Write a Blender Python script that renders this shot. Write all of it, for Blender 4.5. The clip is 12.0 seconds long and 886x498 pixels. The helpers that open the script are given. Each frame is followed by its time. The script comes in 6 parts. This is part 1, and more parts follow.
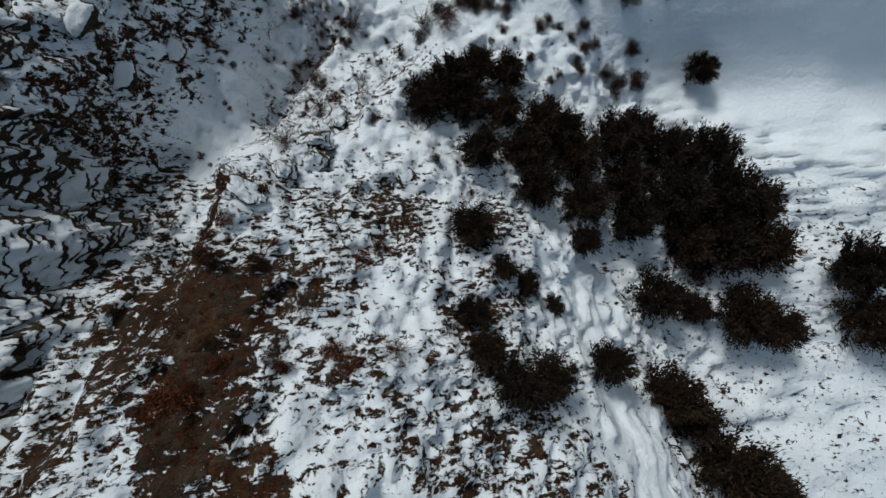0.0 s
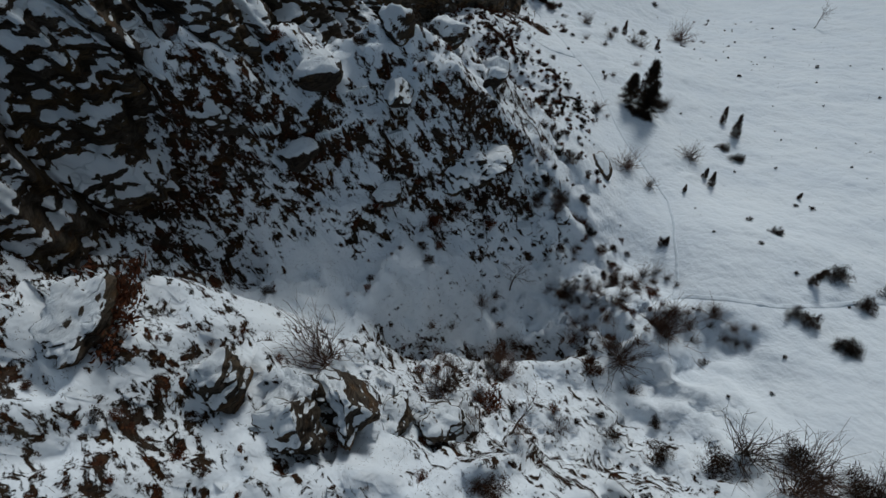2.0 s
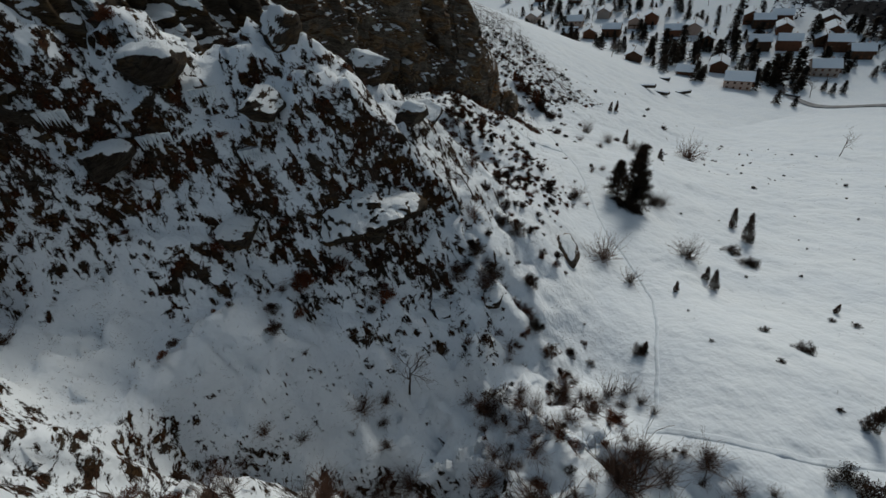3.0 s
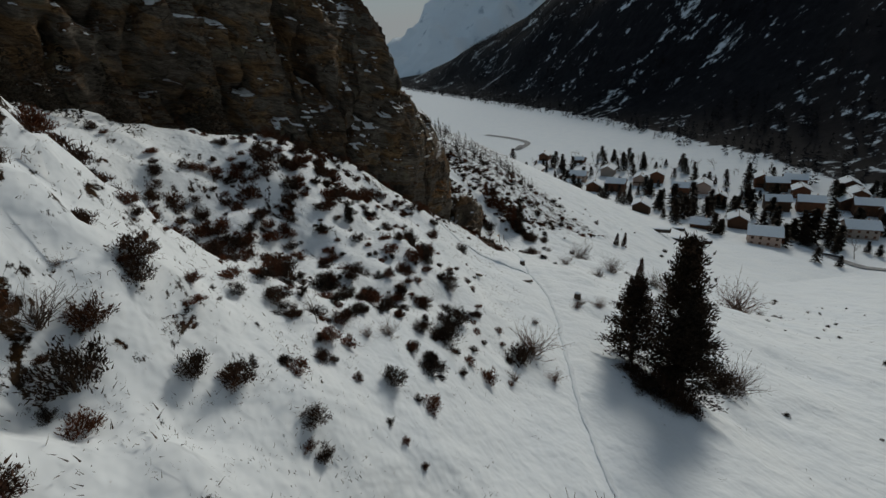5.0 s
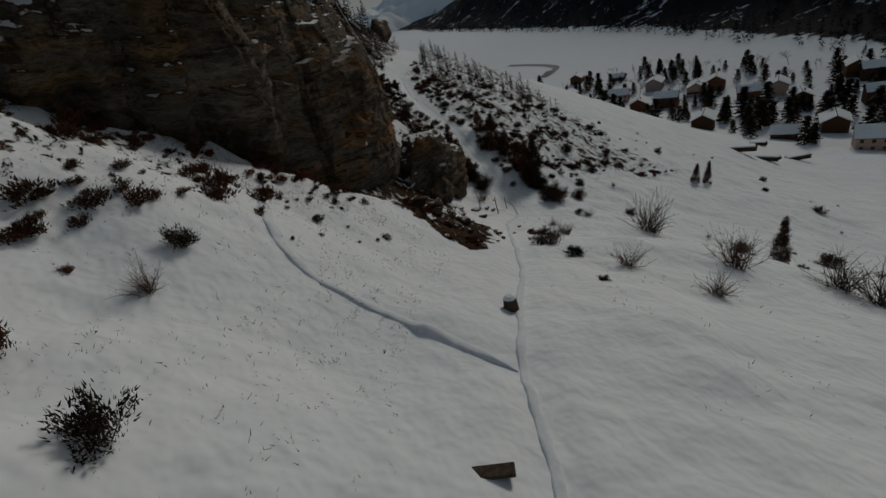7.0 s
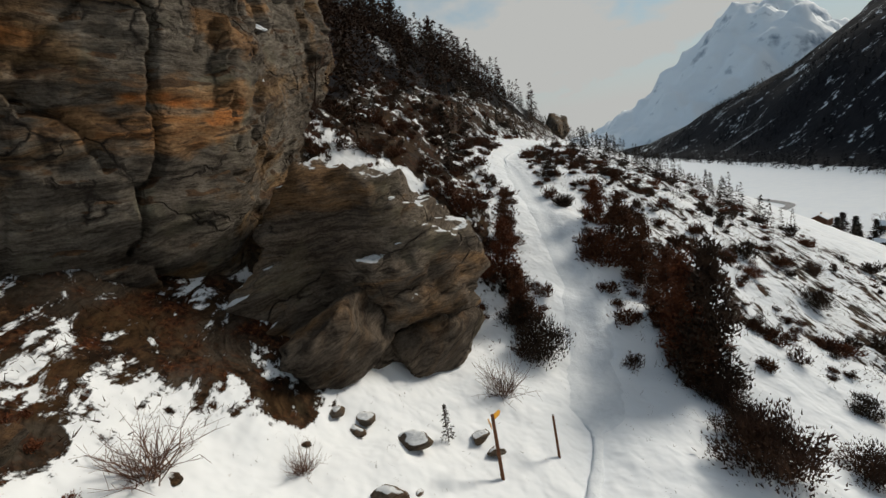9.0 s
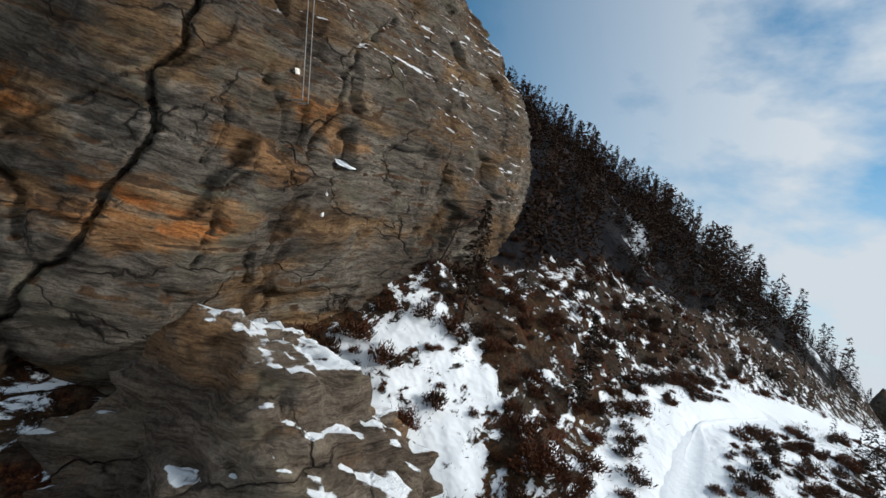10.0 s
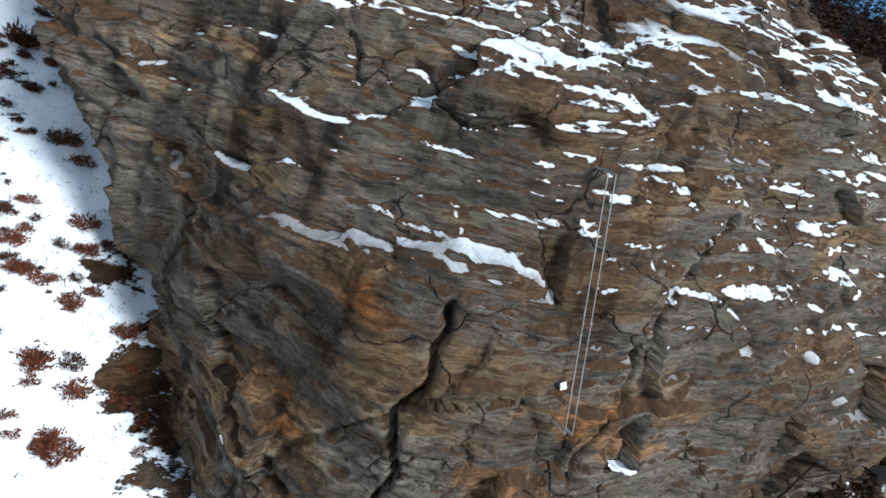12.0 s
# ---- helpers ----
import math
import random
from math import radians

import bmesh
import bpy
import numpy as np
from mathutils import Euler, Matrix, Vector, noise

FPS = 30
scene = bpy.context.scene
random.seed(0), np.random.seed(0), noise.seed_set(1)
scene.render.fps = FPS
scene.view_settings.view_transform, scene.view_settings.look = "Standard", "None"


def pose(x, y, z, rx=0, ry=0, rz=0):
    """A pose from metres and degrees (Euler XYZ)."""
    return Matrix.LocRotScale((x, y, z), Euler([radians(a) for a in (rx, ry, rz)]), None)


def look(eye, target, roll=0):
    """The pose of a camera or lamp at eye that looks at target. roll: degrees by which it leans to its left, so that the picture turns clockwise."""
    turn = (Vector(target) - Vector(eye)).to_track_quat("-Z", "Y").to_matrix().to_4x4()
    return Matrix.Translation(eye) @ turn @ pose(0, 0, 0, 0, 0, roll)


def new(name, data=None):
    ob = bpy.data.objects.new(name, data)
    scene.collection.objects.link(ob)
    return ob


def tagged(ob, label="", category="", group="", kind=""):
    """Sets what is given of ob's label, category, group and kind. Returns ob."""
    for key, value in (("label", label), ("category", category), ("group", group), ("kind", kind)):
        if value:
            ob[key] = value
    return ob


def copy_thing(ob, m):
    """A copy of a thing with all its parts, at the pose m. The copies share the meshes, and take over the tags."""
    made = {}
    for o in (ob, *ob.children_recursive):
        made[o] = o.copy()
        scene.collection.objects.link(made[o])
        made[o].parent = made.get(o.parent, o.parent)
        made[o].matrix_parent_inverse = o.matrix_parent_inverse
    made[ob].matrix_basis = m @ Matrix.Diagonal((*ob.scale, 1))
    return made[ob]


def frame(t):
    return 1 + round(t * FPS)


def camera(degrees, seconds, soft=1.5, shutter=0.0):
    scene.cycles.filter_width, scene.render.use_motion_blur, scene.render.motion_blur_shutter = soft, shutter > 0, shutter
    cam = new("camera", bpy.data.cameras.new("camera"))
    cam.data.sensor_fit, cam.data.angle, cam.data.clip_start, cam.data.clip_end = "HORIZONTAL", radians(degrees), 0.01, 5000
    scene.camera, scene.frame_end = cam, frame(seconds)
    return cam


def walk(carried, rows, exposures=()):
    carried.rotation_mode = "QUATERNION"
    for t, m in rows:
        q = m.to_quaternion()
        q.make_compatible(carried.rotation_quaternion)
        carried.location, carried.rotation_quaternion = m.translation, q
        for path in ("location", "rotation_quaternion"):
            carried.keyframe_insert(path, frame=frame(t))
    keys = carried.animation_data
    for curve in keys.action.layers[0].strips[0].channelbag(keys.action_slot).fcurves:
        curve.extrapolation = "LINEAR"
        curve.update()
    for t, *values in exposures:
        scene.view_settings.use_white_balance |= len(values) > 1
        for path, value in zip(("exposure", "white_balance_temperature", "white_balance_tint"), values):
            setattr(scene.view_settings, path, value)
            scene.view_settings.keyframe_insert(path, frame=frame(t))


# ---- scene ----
cam = camera(88.0, 12.0)
PATH = [
    (0, (62.448, -86.681, 99.199), (62.87, -86.935, 97.261), 116.6),
    (0.5, (65.165, -84.026, 90.388), (65.283, -84.009, 88.391), 96.2),
    (1, (67.712, -82.204, 79.975), (67.451, -81.941, 78.009), -15.0),
    (1.5, (69.092, -81.279, 69.801), (68.411, -80.821, 67.977), -17.4),
    (2, (70.987, -76.81, 63.056), (70.023, -76.291, 61.382), -14.0),
    (2.5, (73.117, -71.925, 55.903), (71.934, -71.363, 54.391), -11.6),
    (3, (73.599, -65.999, 48.185), (72.255, -65.298, 46.881), -9.2),
    (3.5, (71.378, -60.315, 40.58), (69.925, -59.497, 39.476), -6.4),
    (3.7, (70.799, -58.052, 38.238), (69.303, -57.243, 37.186), -6.4),
    (5.3, (50.999, -36.728, 24.221), (49.356, -35.834, 23.511), -5.6),
    (5.5, (49.075, -34.817, 23.17), (47.43, -33.925, 22.465), -7.3),
    (6, (43.725, -29.579, 21.037), (42.048, -28.782, 20.293), -9.4),
    (6.5, (38.745, -24.788, 19.428), (37.087, -24.05, 18.589), -13.0),
    (6.7, (36.532, -22.569, 18.478), (34.893, -21.873, 17.568), -14.0),
    (8.3, (15.531, -6.616, 7.052), (13.703, -6.239, 6.334), -16.6),
    (8.5, (14.038, -5.18, 6.777), (12.175, -4.873, 6.118), -16.3),
    (9, (9.956, -1.548, 6.566), (7.988, -1.481, 6.216), -7.9),
    (9.5, (5.575, 2.648, 7.065), (3.657, 2.085, 7.102), 4.2),
    (10, (3.315, 4.42, 8.771), (1.6, 3.415, 8.993), 16.5),
    (10.5, (0.53, 4.212, 10.261), (-0.764, 2.692, 10.388), 26.3),
    (11, (0.574, 3.386, 11.395), (-0.531, 1.72, 11.35), 23.0),
    (11.5, (1.074, 2.282, 13.452), (0.079, 0.559, 13.255), 21.2),
    (12, (2.533, 0.004, 17.336), (1.62, -1.736, 16.96), 21.5),
]
EXPO = [(0, -1.0, 5950, 6), (1.0, -1.0, 5750, 6), (1.5, -1.25, 5550, 6), (2.5, -1.38, 6150, 7), (3.5, -1.15, 6250, 7), (5.3, -1.5, 6500, 7), (6.5, -2.2, 6600, 9), (8.5, -1.65, 6900, 10), (9.0, -0.5, 6900, 10),
        (9.5, 0.05, 6800, 10), (10, 0.0, 6100, 9), (10.5, 0.2, 6000, 8), (11, 0.5, 5800, 7), (11.5, 0.55, 5600, 7), (12, 0.55, 5500, 7)]
walk(cam, [(t, look(eye, target, roll)) for t, eye, target, roll in PATH], EXPO)

# ---- world and sun ----
SUN_AZ, SUN_EL = 30.0, 29.0          # degrees left of +y, degrees up
sun_way = Vector((-math.sin(radians(SUN_AZ)) * math.cos(radians(SUN_EL)),
                  math.cos(radians(SUN_AZ)) * math.cos(radians(SUN_EL)), math.sin(radians(SUN_EL))))


def make_world():
    w = bpy.data.worlds.new("sky")
    scene.world = w
    w.use_nodes = True
    nt = w.node_tree
    nt.nodes.clear()
    out = nt.nodes.new("ShaderNodeOutputWorld")
    bg = nt.nodes.new("ShaderNodeBackground")
    sky = nt.nodes.new("ShaderNodeTexSky")
    sky.sky_type = "NISHITA"
    sky.sun_disc = False
    sky.sun_elevation = radians(SUN_EL)
    sky.sun_rotation = radians(-SUN_AZ)
    sky.altitude = 1200
    sky.dust_density = 0.15
    sky.air_density = 1.3
    co = nt.nodes.new("ShaderNodeTexCoord")
    mp = nt.nodes.new("ShaderNodeMapping")
    mp.inputs["Scale"].default_value = (1.6, 1.6, 3.2)
    mp.inputs["Location"].default_value = (0.35, 0.1, 0.2)
    no = nt.nodes.new("ShaderNodeTexNoise")
    no.inputs["Scale"].default_value = 1.5
    no.inputs["Detail"].default_value = 6
    no.inputs["Roughness"].default_value = 0.55
    ra = nt.nodes.new("ShaderNodeValToRGB")
    ra.color_ramp.elements[0].position = 0.36
    ra.color_ramp.elements[1].position = 0.53
    mix = nt.nodes.new("ShaderNodeMixRGB")
    mix.inputs[2].default_value = (8.4, 8.8, 9.0, 1)
    nt.links.new(co.outputs["Generated"], mp.inputs[0])
    nt.links.new(mp.outputs[0], no.inputs["Vector"])
    nt.links.new(no.outputs["Fac"], ra.inputs[0])
    # the bank of cloud thickens towards the horizon
    sp = nt.nodes.new("ShaderNodeSeparateXYZ")
    nt.links.new(co.outputs["Generated"], sp.inputs[0])
    low = nt.nodes.new("ShaderNodeMapRange")
    low.inputs[1].default_value = 0.42
    low.inputs[2].default_value = 0.08
    nt.links.new(sp.outputs[2], low.inputs[0])
    both = nt.nodes.new("ShaderNodeMath")
    both.operation = "MAXIMUM"
    # the clouds stand in the north and west, the south is clear
    clear = nt.nodes.new("ShaderNodeMapRange")
    clear.inputs[1].default_value = -0.5
    clear.inputs[2].default_value = 0.1
    nt.links.new(sp.outputs[1], clear.inputs[0])
    north = nt.nodes.new("ShaderNodeMath")
    north.operation = "MULTIPLY"
    nt.links.new(ra.outputs[0], north.inputs[0])
    nt.links.new(clear.outputs[0], north.inputs[1])
    nt.links.new(north.outputs[0], both.inputs[0])
    nt.links.new(low.outputs[0], both.inputs[1])
    tint = nt.nodes.new("ShaderNodeMixRGB")
    tint.blend_type = "MULTIPLY"
    tint.inputs[0].default_value = 1.0
    tint.inputs[2].default_value = (0.9, 1.45, 1.5, 1)
    nt.links.new(sky.outputs[0], tint.inputs[1])
    nt.links.new(both.outputs[0], mix.inputs[0])
    nt.links.new(tint.outputs[0], mix.inputs[1])
    nt.links.new(mix.outputs[0], bg.inputs[0])
    bg.inputs[1].default_value = 0.08
    nt.links.new(bg.outputs[0], out.inputs[0])


make_world()
sun_data = bpy.data.lights.new("sun", "SUN")
sun_data.energy = 4.4
sun_data.angle = radians(15.0)
sun_data.color = (1.0, 0.93, 0.82)
sun_lamp = new("sun", sun_data)
sun_lamp.matrix_world = look(sun_way * 500, (0, 0, 0))


# ---- materials ----
def material(name):
    m = bpy.data.materials.new(name)
    m.use_nodes = True
    nt = m.node_tree
    return m, nt, nt.nodes["Principled BSDF"], nt.nodes.new("ShaderNodeTexCoord")


def noise_tex(nt, vec, scale, detail=5, rough=0.6, dist=0.0, stretch=None):
    n = nt.nodes.new("ShaderNodeTexNoise")
    n.inputs["Scale"].default_value = scale
    n.inputs["Detail"].default_value = detail
    n.inputs["Roughness"].default_value = rough
    n.inputs["Distortion"].default_value = dist
    if stretch:
        mp = nt.nodes.new("ShaderNodeMapping")
        mp.inputs["Scale"].default_value = stretch[:3]
        if len(stretch) > 3:
            mp.inputs["Rotation"].default_value = [radians(a) for a in stretch[3:]]
        nt.links.new(vec, mp.inputs[0])
        vec = mp.outputs[0]
    nt.links.new(vec, n.inputs["Vector"])
    return n.outputs["Fac"]


def ramp(nt, fac, stops):
    r = nt.nodes.new("ShaderNodeValToRGB")
    el = r.color_ramp.elements
    while len(el) < len(stops):
        el.new(0.5)
    for e, (p, c) in zip(el, stops):
        e.position = p
        e.color = (*c, 1) if len(c) == 3 else c
    nt.links.new(fac, r.inputs[0])
    return r.outputs[0]


def maths(nt, op, a, b=None, clamp=False):
    n = nt.nodes.new("ShaderNodeMath")
    n.operation = op
    n.use_clamp = clamp
    for i, v in enumerate((a, b)):
        if v is None:
            continue
        if isinstance(v, (int, float)):
            n.inputs[i].default_value = v
        else:
            nt.links.new(v, n.inputs[i])
    return n.outputs[0]


def mixc(nt, fac, a, b, mode="MIX"):
    n = nt.nodes.new("ShaderNodeMixRGB")
    n.blend_type = mode
    for i, v in enumerate((fac, a, b)):
        if isinstance(v, (int, float)):
            n.inputs[i].default_value = v
        elif isinstance(v, tuple):
            n.inputs[i].default_value = (*v, 1)
        else:
            nt.links.new(v, n.inputs[i])
    return n.outputs[0]


def bump(nt, bsdf, height, strength=0.4, dist=0.1):
    b = nt.nodes.new("ShaderNodeBump")
    b.inputs["Strength"].default_value = strength
    b.inputs["Distance"].default_value = dist
    nt.links.new(height, b.inputs["Height"])
    nt.links.new(b.outputs[0], bsdf.inputs["Normal"])


def put(nt, bsdf, colour=None, rough=None, gloss=0.12):
    if colour is not None:
        if isinstance(colour, tuple):
            bsdf.inputs["Base Color"].default_value = (*colour, 1)
        else:
            nt.links.new(colour, bsdf.inputs["Base Color"])
    bsdf.inputs["Specular IOR Level"].default_value = gloss
    if rough is not None:
        if isinstance(rough, (int, float)):
            bsdf.inputs["Roughness"].default_value = rough
        else:
            nt.links.new(rough, bsdf.inputs["Roughness"])


SNOW = (0.80, 0.84, 0.88)


def bed_vector(nt, v, along, across):
    """Coordinates laid along the tilted beds of the schist: long in the bed, short across it."""
    d = nt.nodes.new("ShaderNodeVectorMath")
    d.operation = "DOT_PRODUCT"
    nt.links.new(v, d.inputs[0])
    d.inputs[1].default_value = (0.25, 0.2, 0.95)
    s = nt.nodes.new("ShaderNodeSeparateXYZ")
    nt.links.new(v, s.inputs[0])
    c = nt.nodes.new("ShaderNodeCombineXYZ")
    nt.links.new(maths(nt, "MULTIPLY", s.outputs[0], along), c.inputs[0])
    nt.links.new(maths(nt, "MULTIPLY", s.outputs[1], along), c.inputs[1])
    warp = maths(nt, "MULTIPLY", noise_tex(nt, v, 0.35, 4, 0.55), 0.9)
    nt.links.new(maths(nt, "MULTIPLY", maths(nt, "ADD", d.outputs["Value"], warp), across), c.inputs[2])
    return c.outputs[0]


def rock_colour(nt, v, warm=1.0, tone=1.0, seeps=()):
    """Schist in tilted beds: grey-brown with ochre and rust stains, dark joints."""
    bv = bed_vector(nt, v, 0.35, 1.8)
    fv = bed_vector(nt, v, 1.1, 7.0)
    beds = noise_tex(nt, bv, 1.0, 8, 0.66, 0.3)
    fine = noise_tex(nt, fv, 1.0, 7, 0.7, 0.2)
    grain = noise_tex(nt, v, 14.0, 4, 0.7)
    big = noise_tex(nt, v, 0.2, 4, 0.55)
    stain = noise_tex(nt, bed_vector(nt, v, 0.22, 0.55), 1.0, 6, 0.62, 0.6)
    base = ramp(nt, beds, [(0.3, (0.075, 0.068, 0.058)), (0.45, (0.17, 0.15, 0.125)), (0.58, (0.25, 0.225, 0.19)), (0.75, (0.34, 0.315, 0.275))])
    base = mixc(nt, ramp(nt, fine, [(0.36, (0.9, 0.9, 0.9)), (0.5, (0.25, 0.25, 0.25)), (0.7, (0, 0, 0))]), base, mixc(nt, 1.0, base, (0.3, 0.27, 0.25), "MULTIPLY"))
    hair = noise_tex(nt, bed_vector(nt, v, 2.2, 20.0), 1.0, 5, 0.7)
    base = mixc(nt, ramp(nt, hair, [(0.36, (0.85, 0.85, 0.85)), (0.52, (0, 0, 0))]), base, mixc(nt, 1.0, base, (0.35, 0.33, 0.31), "MULTIPLY"))
    base = mixc(nt, ramp(nt, grain, [(0.35, (0.75, 0.75, 0.75)), (0.6, (0, 0, 0))]), base, mixc(nt, 1.0, base, (0.5, 0.47, 0.44), "MULTIPLY"))
    # ochre and rust where water seeps along the beds
    ochre = mixc(nt, 1.0, base, (1.36 * warm, 1.0, 0.64), "MULTIPLY")
    base = mixc(nt, ramp(nt, stain, [(0.49, (0, 0, 0)), (0.59, (1, 1, 1))]), base, ochre)
    if seeps:
        wob = nt.nodes.new("ShaderNodeTexNoise")
        wob.inputs["Scale"].default_value = 1.1
        wob.inputs["Detail"].default_value = 6
        nt.links.new(bed_vector(nt, v, 0.6, 1.6), wob.inputs["Vector"])
        for place, reach, (sx, sy, sz) in seeps:
            dv = nt.nodes.new("ShaderNodeVectorMath")
            dv.operation = "SUBTRACT"
            nt.links.new(v, dv.inputs[0])
            dv.inputs[1].default_value = place
            dm = nt.nodes.new("ShaderNodeVectorMath")
            dm.operation = "MULTIPLY"
            nt.links.new(dv.outputs[0], dm.inputs[0])
            dm.inputs[1].default_value = (sx / reach, sy / reach, sz / reach)
            dl = nt.nodes.new("ShaderNodeVectorMath")
            dl.operation = "LENGTH"
            nt.links.new(dm.outputs[0], dl.inputs[0])
            far = maths(nt, "ADD", dl.outputs["Value"], maths(nt, "MULTIPLY", maths(nt, "SUBTRACT", wob.outputs["Fac"], 0.5), 3.2))
            base = mixc(nt, ramp(nt, far, [(0.55, (0.85, 0.85, 0.85)), (0.95, (0, 0, 0))]), base, mixc(nt, 1.0, base, (1.75, 1.12, 0.62), "MULTIPLY"))
    lichen = noise_tex(nt, v, 0.55, 5, 0.65, 0.4)
    base = mixc(nt, ramp(nt, lichen, [(0.56, (0, 0, 0)), (0.7, (0.5, 0.5, 0.5))]), base, (0.2, 0.19, 0.13))
    dark = mixc(nt, ramp(nt, big, [(0.36, (0.8, 0.8, 0.8)), (0.58, (0, 0, 0))]), base, mixc(nt, 1.0, base, (0.5, 0.47, 0.45), "MULTIPLY"))
    # joints: thin dark lines filled with earth
    vo = nt.nodes.new("ShaderNodeTexVoronoi")
    vo.feature = "DISTANCE_TO_EDGE"
    wv = nt.nodes.new("ShaderNodeVectorMath")
    wv.operation = "ADD"
    nt.links.new(bed_vector(nt, v, 0.33, 0.62), wv.inputs[0])
    wn = nt.nodes.new("ShaderNodeTexNoise")
    wn.inputs["Scale"].default_value = 0.9
    wn.inputs["Detail"].default_value = 6
    nt.links.new(v, wn.inputs["Vector"])
    ws = nt.nodes.new("ShaderNodeVectorMath")
    ws.operation = "SCALE"
    ws.inputs["Scale"].default_value = 0.55
    nt.links.new(wn.outputs["Color"], ws.inputs[0])
    nt.links.new(ws.outputs[0], wv.inputs[1])
    vo.inputs["Scale"].default_value = 1.0
    nt.links.new(wv.outputs[0], vo.inputs["Vector"])
    joint = ramp(nt, vo.outputs["Distance"], [(0.0, (1, 1, 1)), (0.022, (0, 0, 0))])
    joint = mixc(nt, ramp(nt, noise_tex(nt, v, 0.45, 4, 0.6), [(0.46, (0, 0, 0)), (0.56, (1, 1, 1))]), (0, 0, 0), joint)
    out = mixc(nt, joint, dark, (0.03, 0.024, 0.02))
    if tone != 1.0:
        out = mixc(nt, 1.0, out, (tone, tone * 0.93, tone * 0.88), "MULTIPLY")
    return out, beds, fine, joint


def snow_mask(nt, co, lo, hi, scale=0.35, amount=0.5):
    """1 where snow lies: by how flat the face is, broken up by two noises."""
    g = nt.nodes.new("ShaderNodeNewGeometry")
    s = nt.nodes.new("ShaderNodeSeparateXYZ")
    nt.links.new(g.outputs["Normal"], s.inputs[0])
    n1 = noise_tex(nt, co, scale, 6, 0.62)
    n2 = noise_tex(nt, co, scale * 6, 4, 0.6)
    t = maths(nt, "ADD", s.outputs[2], maths(nt, "MULTIPLY", maths(nt, "SUBTRACT", n1, 0.5), amount))
    t = maths(nt, "ADD", t, maths(nt, "MULTIPLY", maths(nt, "SUBTRACT", n2, 0.5), amount * 0.7))
    m = nt.nodes.new("ShaderNodeMapRange")
    nt.links.new(t, m.inputs[0])
    m.inputs[1].default_value = lo
    m.inputs[2].default_value = hi
    return m.outputs[0]


def mat_ground():
    m, nt, bs, tc = material("snowy ground")
    v = tc.outputs["Object"]
    at = nt.nodes.new("ShaderNodeVertexColor")
    at.layer_name = "bare"
    sep = nt.nodes.new("ShaderNodeSeparateColor")
    nt.links.new(at.outputs[0], sep.inputs[0])
    rock, beds, fine, joint = rock_colour(nt, v, 1.0, 0.36)
    grass = ramp(nt, noise_tex(nt, v, 4.5, 8, 0.82), [(0.38, (0.004, 0.003, 0.002)), (0.5, (0.018, 0.011, 0.007)), (0.6, (0.06, 0.032, 0.017)), (0.7, (0.16, 0.1, 0.052))])
    heath = ramp(nt, noise_tex(nt, v, 9.0, 6, 0.8), [(0.4, (0.008, 0.004, 0.003)), (0.52, (0.04, 0.014, 0.007)), (0.66, (0.14, 0.055, 0.022))])
    grass = mixc(nt, ramp(nt, noise_tex(nt, v, 1.1, 5, 0.65), [(0.47, (0, 0, 0)), (0.56, (1, 1, 1))]), grass, heath)
    soil = mixc(nt, ramp(nt, noise_tex(nt, v, 0.8, 6, 0.7), [(0.42, (0, 0, 0)), (0.58, (1, 1, 1))]), rock, grass)
    sn = ramp(nt, noise_tex(nt, v, 0.15, 5), [(0.3, (0.74, 0.79, 0.85)), (0.7, SNOW)])
    sn = mixc(nt, ramp(nt, noise_tex(nt, v, 7, 4, 0.7), [(0.66, (0, 0, 0)), (0.76, (0.5, 0.5, 0.5))]), sn, (0.2, 0.16, 0.13))
    # bareness: regions of thin cover, broken by noise and by how steep the face is
    n1 = noise_tex(nt, v, 1.0, 9, 0.74, 0.5)
    n2 = noise_tex(nt, bed_vector(nt, v, 0.8, 2.0), 1.0, 7, 0.72, 0.3)
    # streaks where the beds crop out, running with the strike of the rock
    n3 = noise_tex(nt, v, 1.15, 8, 0.7, 0.5, (0.42, 1.7, 0.8, 0, 0, 38))
    k = maths(nt, "ADD", maths(nt, "MULTIPLY", n1, 0.42), maths(nt, "MULTIPLY", n2, 0.28))
    k = maths(nt, "ADD", k, maths(nt, "MULTIPLY", n3, 0.45))
    k = maths(nt, "ADD", maths(nt, "MULTIPLY", maths(nt, "SUBTRACT", k, 0.575), 1.7), 0.5)
    k = maths(nt, "ADD", k, maths(nt, "SUBTRACT", sep.outputs[0], 0.5))
    g = nt.nodes.new("ShaderNodeNewGeometry")
    gs = nt.nodes.new("ShaderNodeSeparateXYZ")
    nt.links.new(g.outputs["Normal"], gs.inputs[0])
    lean = maths(nt, "MULTIPLY", maths(nt, "SUBTRACT", 0.72, gs.outputs[2]), 0.16)
    k = maths(nt, "ADD", k, maths(nt, "MULTIPLY", lean, maths(nt, "MULTIPLY", sep.outputs[0], 2.0), False))
    mr = nt.nodes.new("ShaderNodeMapRange")
    nt.links.new(k, mr.inputs[0])
    mr.inputs[1].default_value = 0.5
    mr.inputs[2].default_value = 0.535
    col = mixc(nt, mr.outputs[0], sn, soil)
    # close woods: dark crowns with snow between, thinner on ledges and in gullies
    w1 = noise_tex(nt, v, 0.016, 9, 0.7, 0.8, (1, 1, 0.3))
    w2 = noise_tex(nt, v, 0.11, 4, 0.7, 0.0, (1, 1, 0.4))
    wk = maths(nt, "ADD", maths(nt, "MULTIPLY", w1, 0.62), maths(nt, "MULTIPLY", w2, 0.38))
    # the crown colour includes the blue-black cast of distant haze
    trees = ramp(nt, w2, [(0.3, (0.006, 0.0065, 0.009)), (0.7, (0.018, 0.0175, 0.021))])
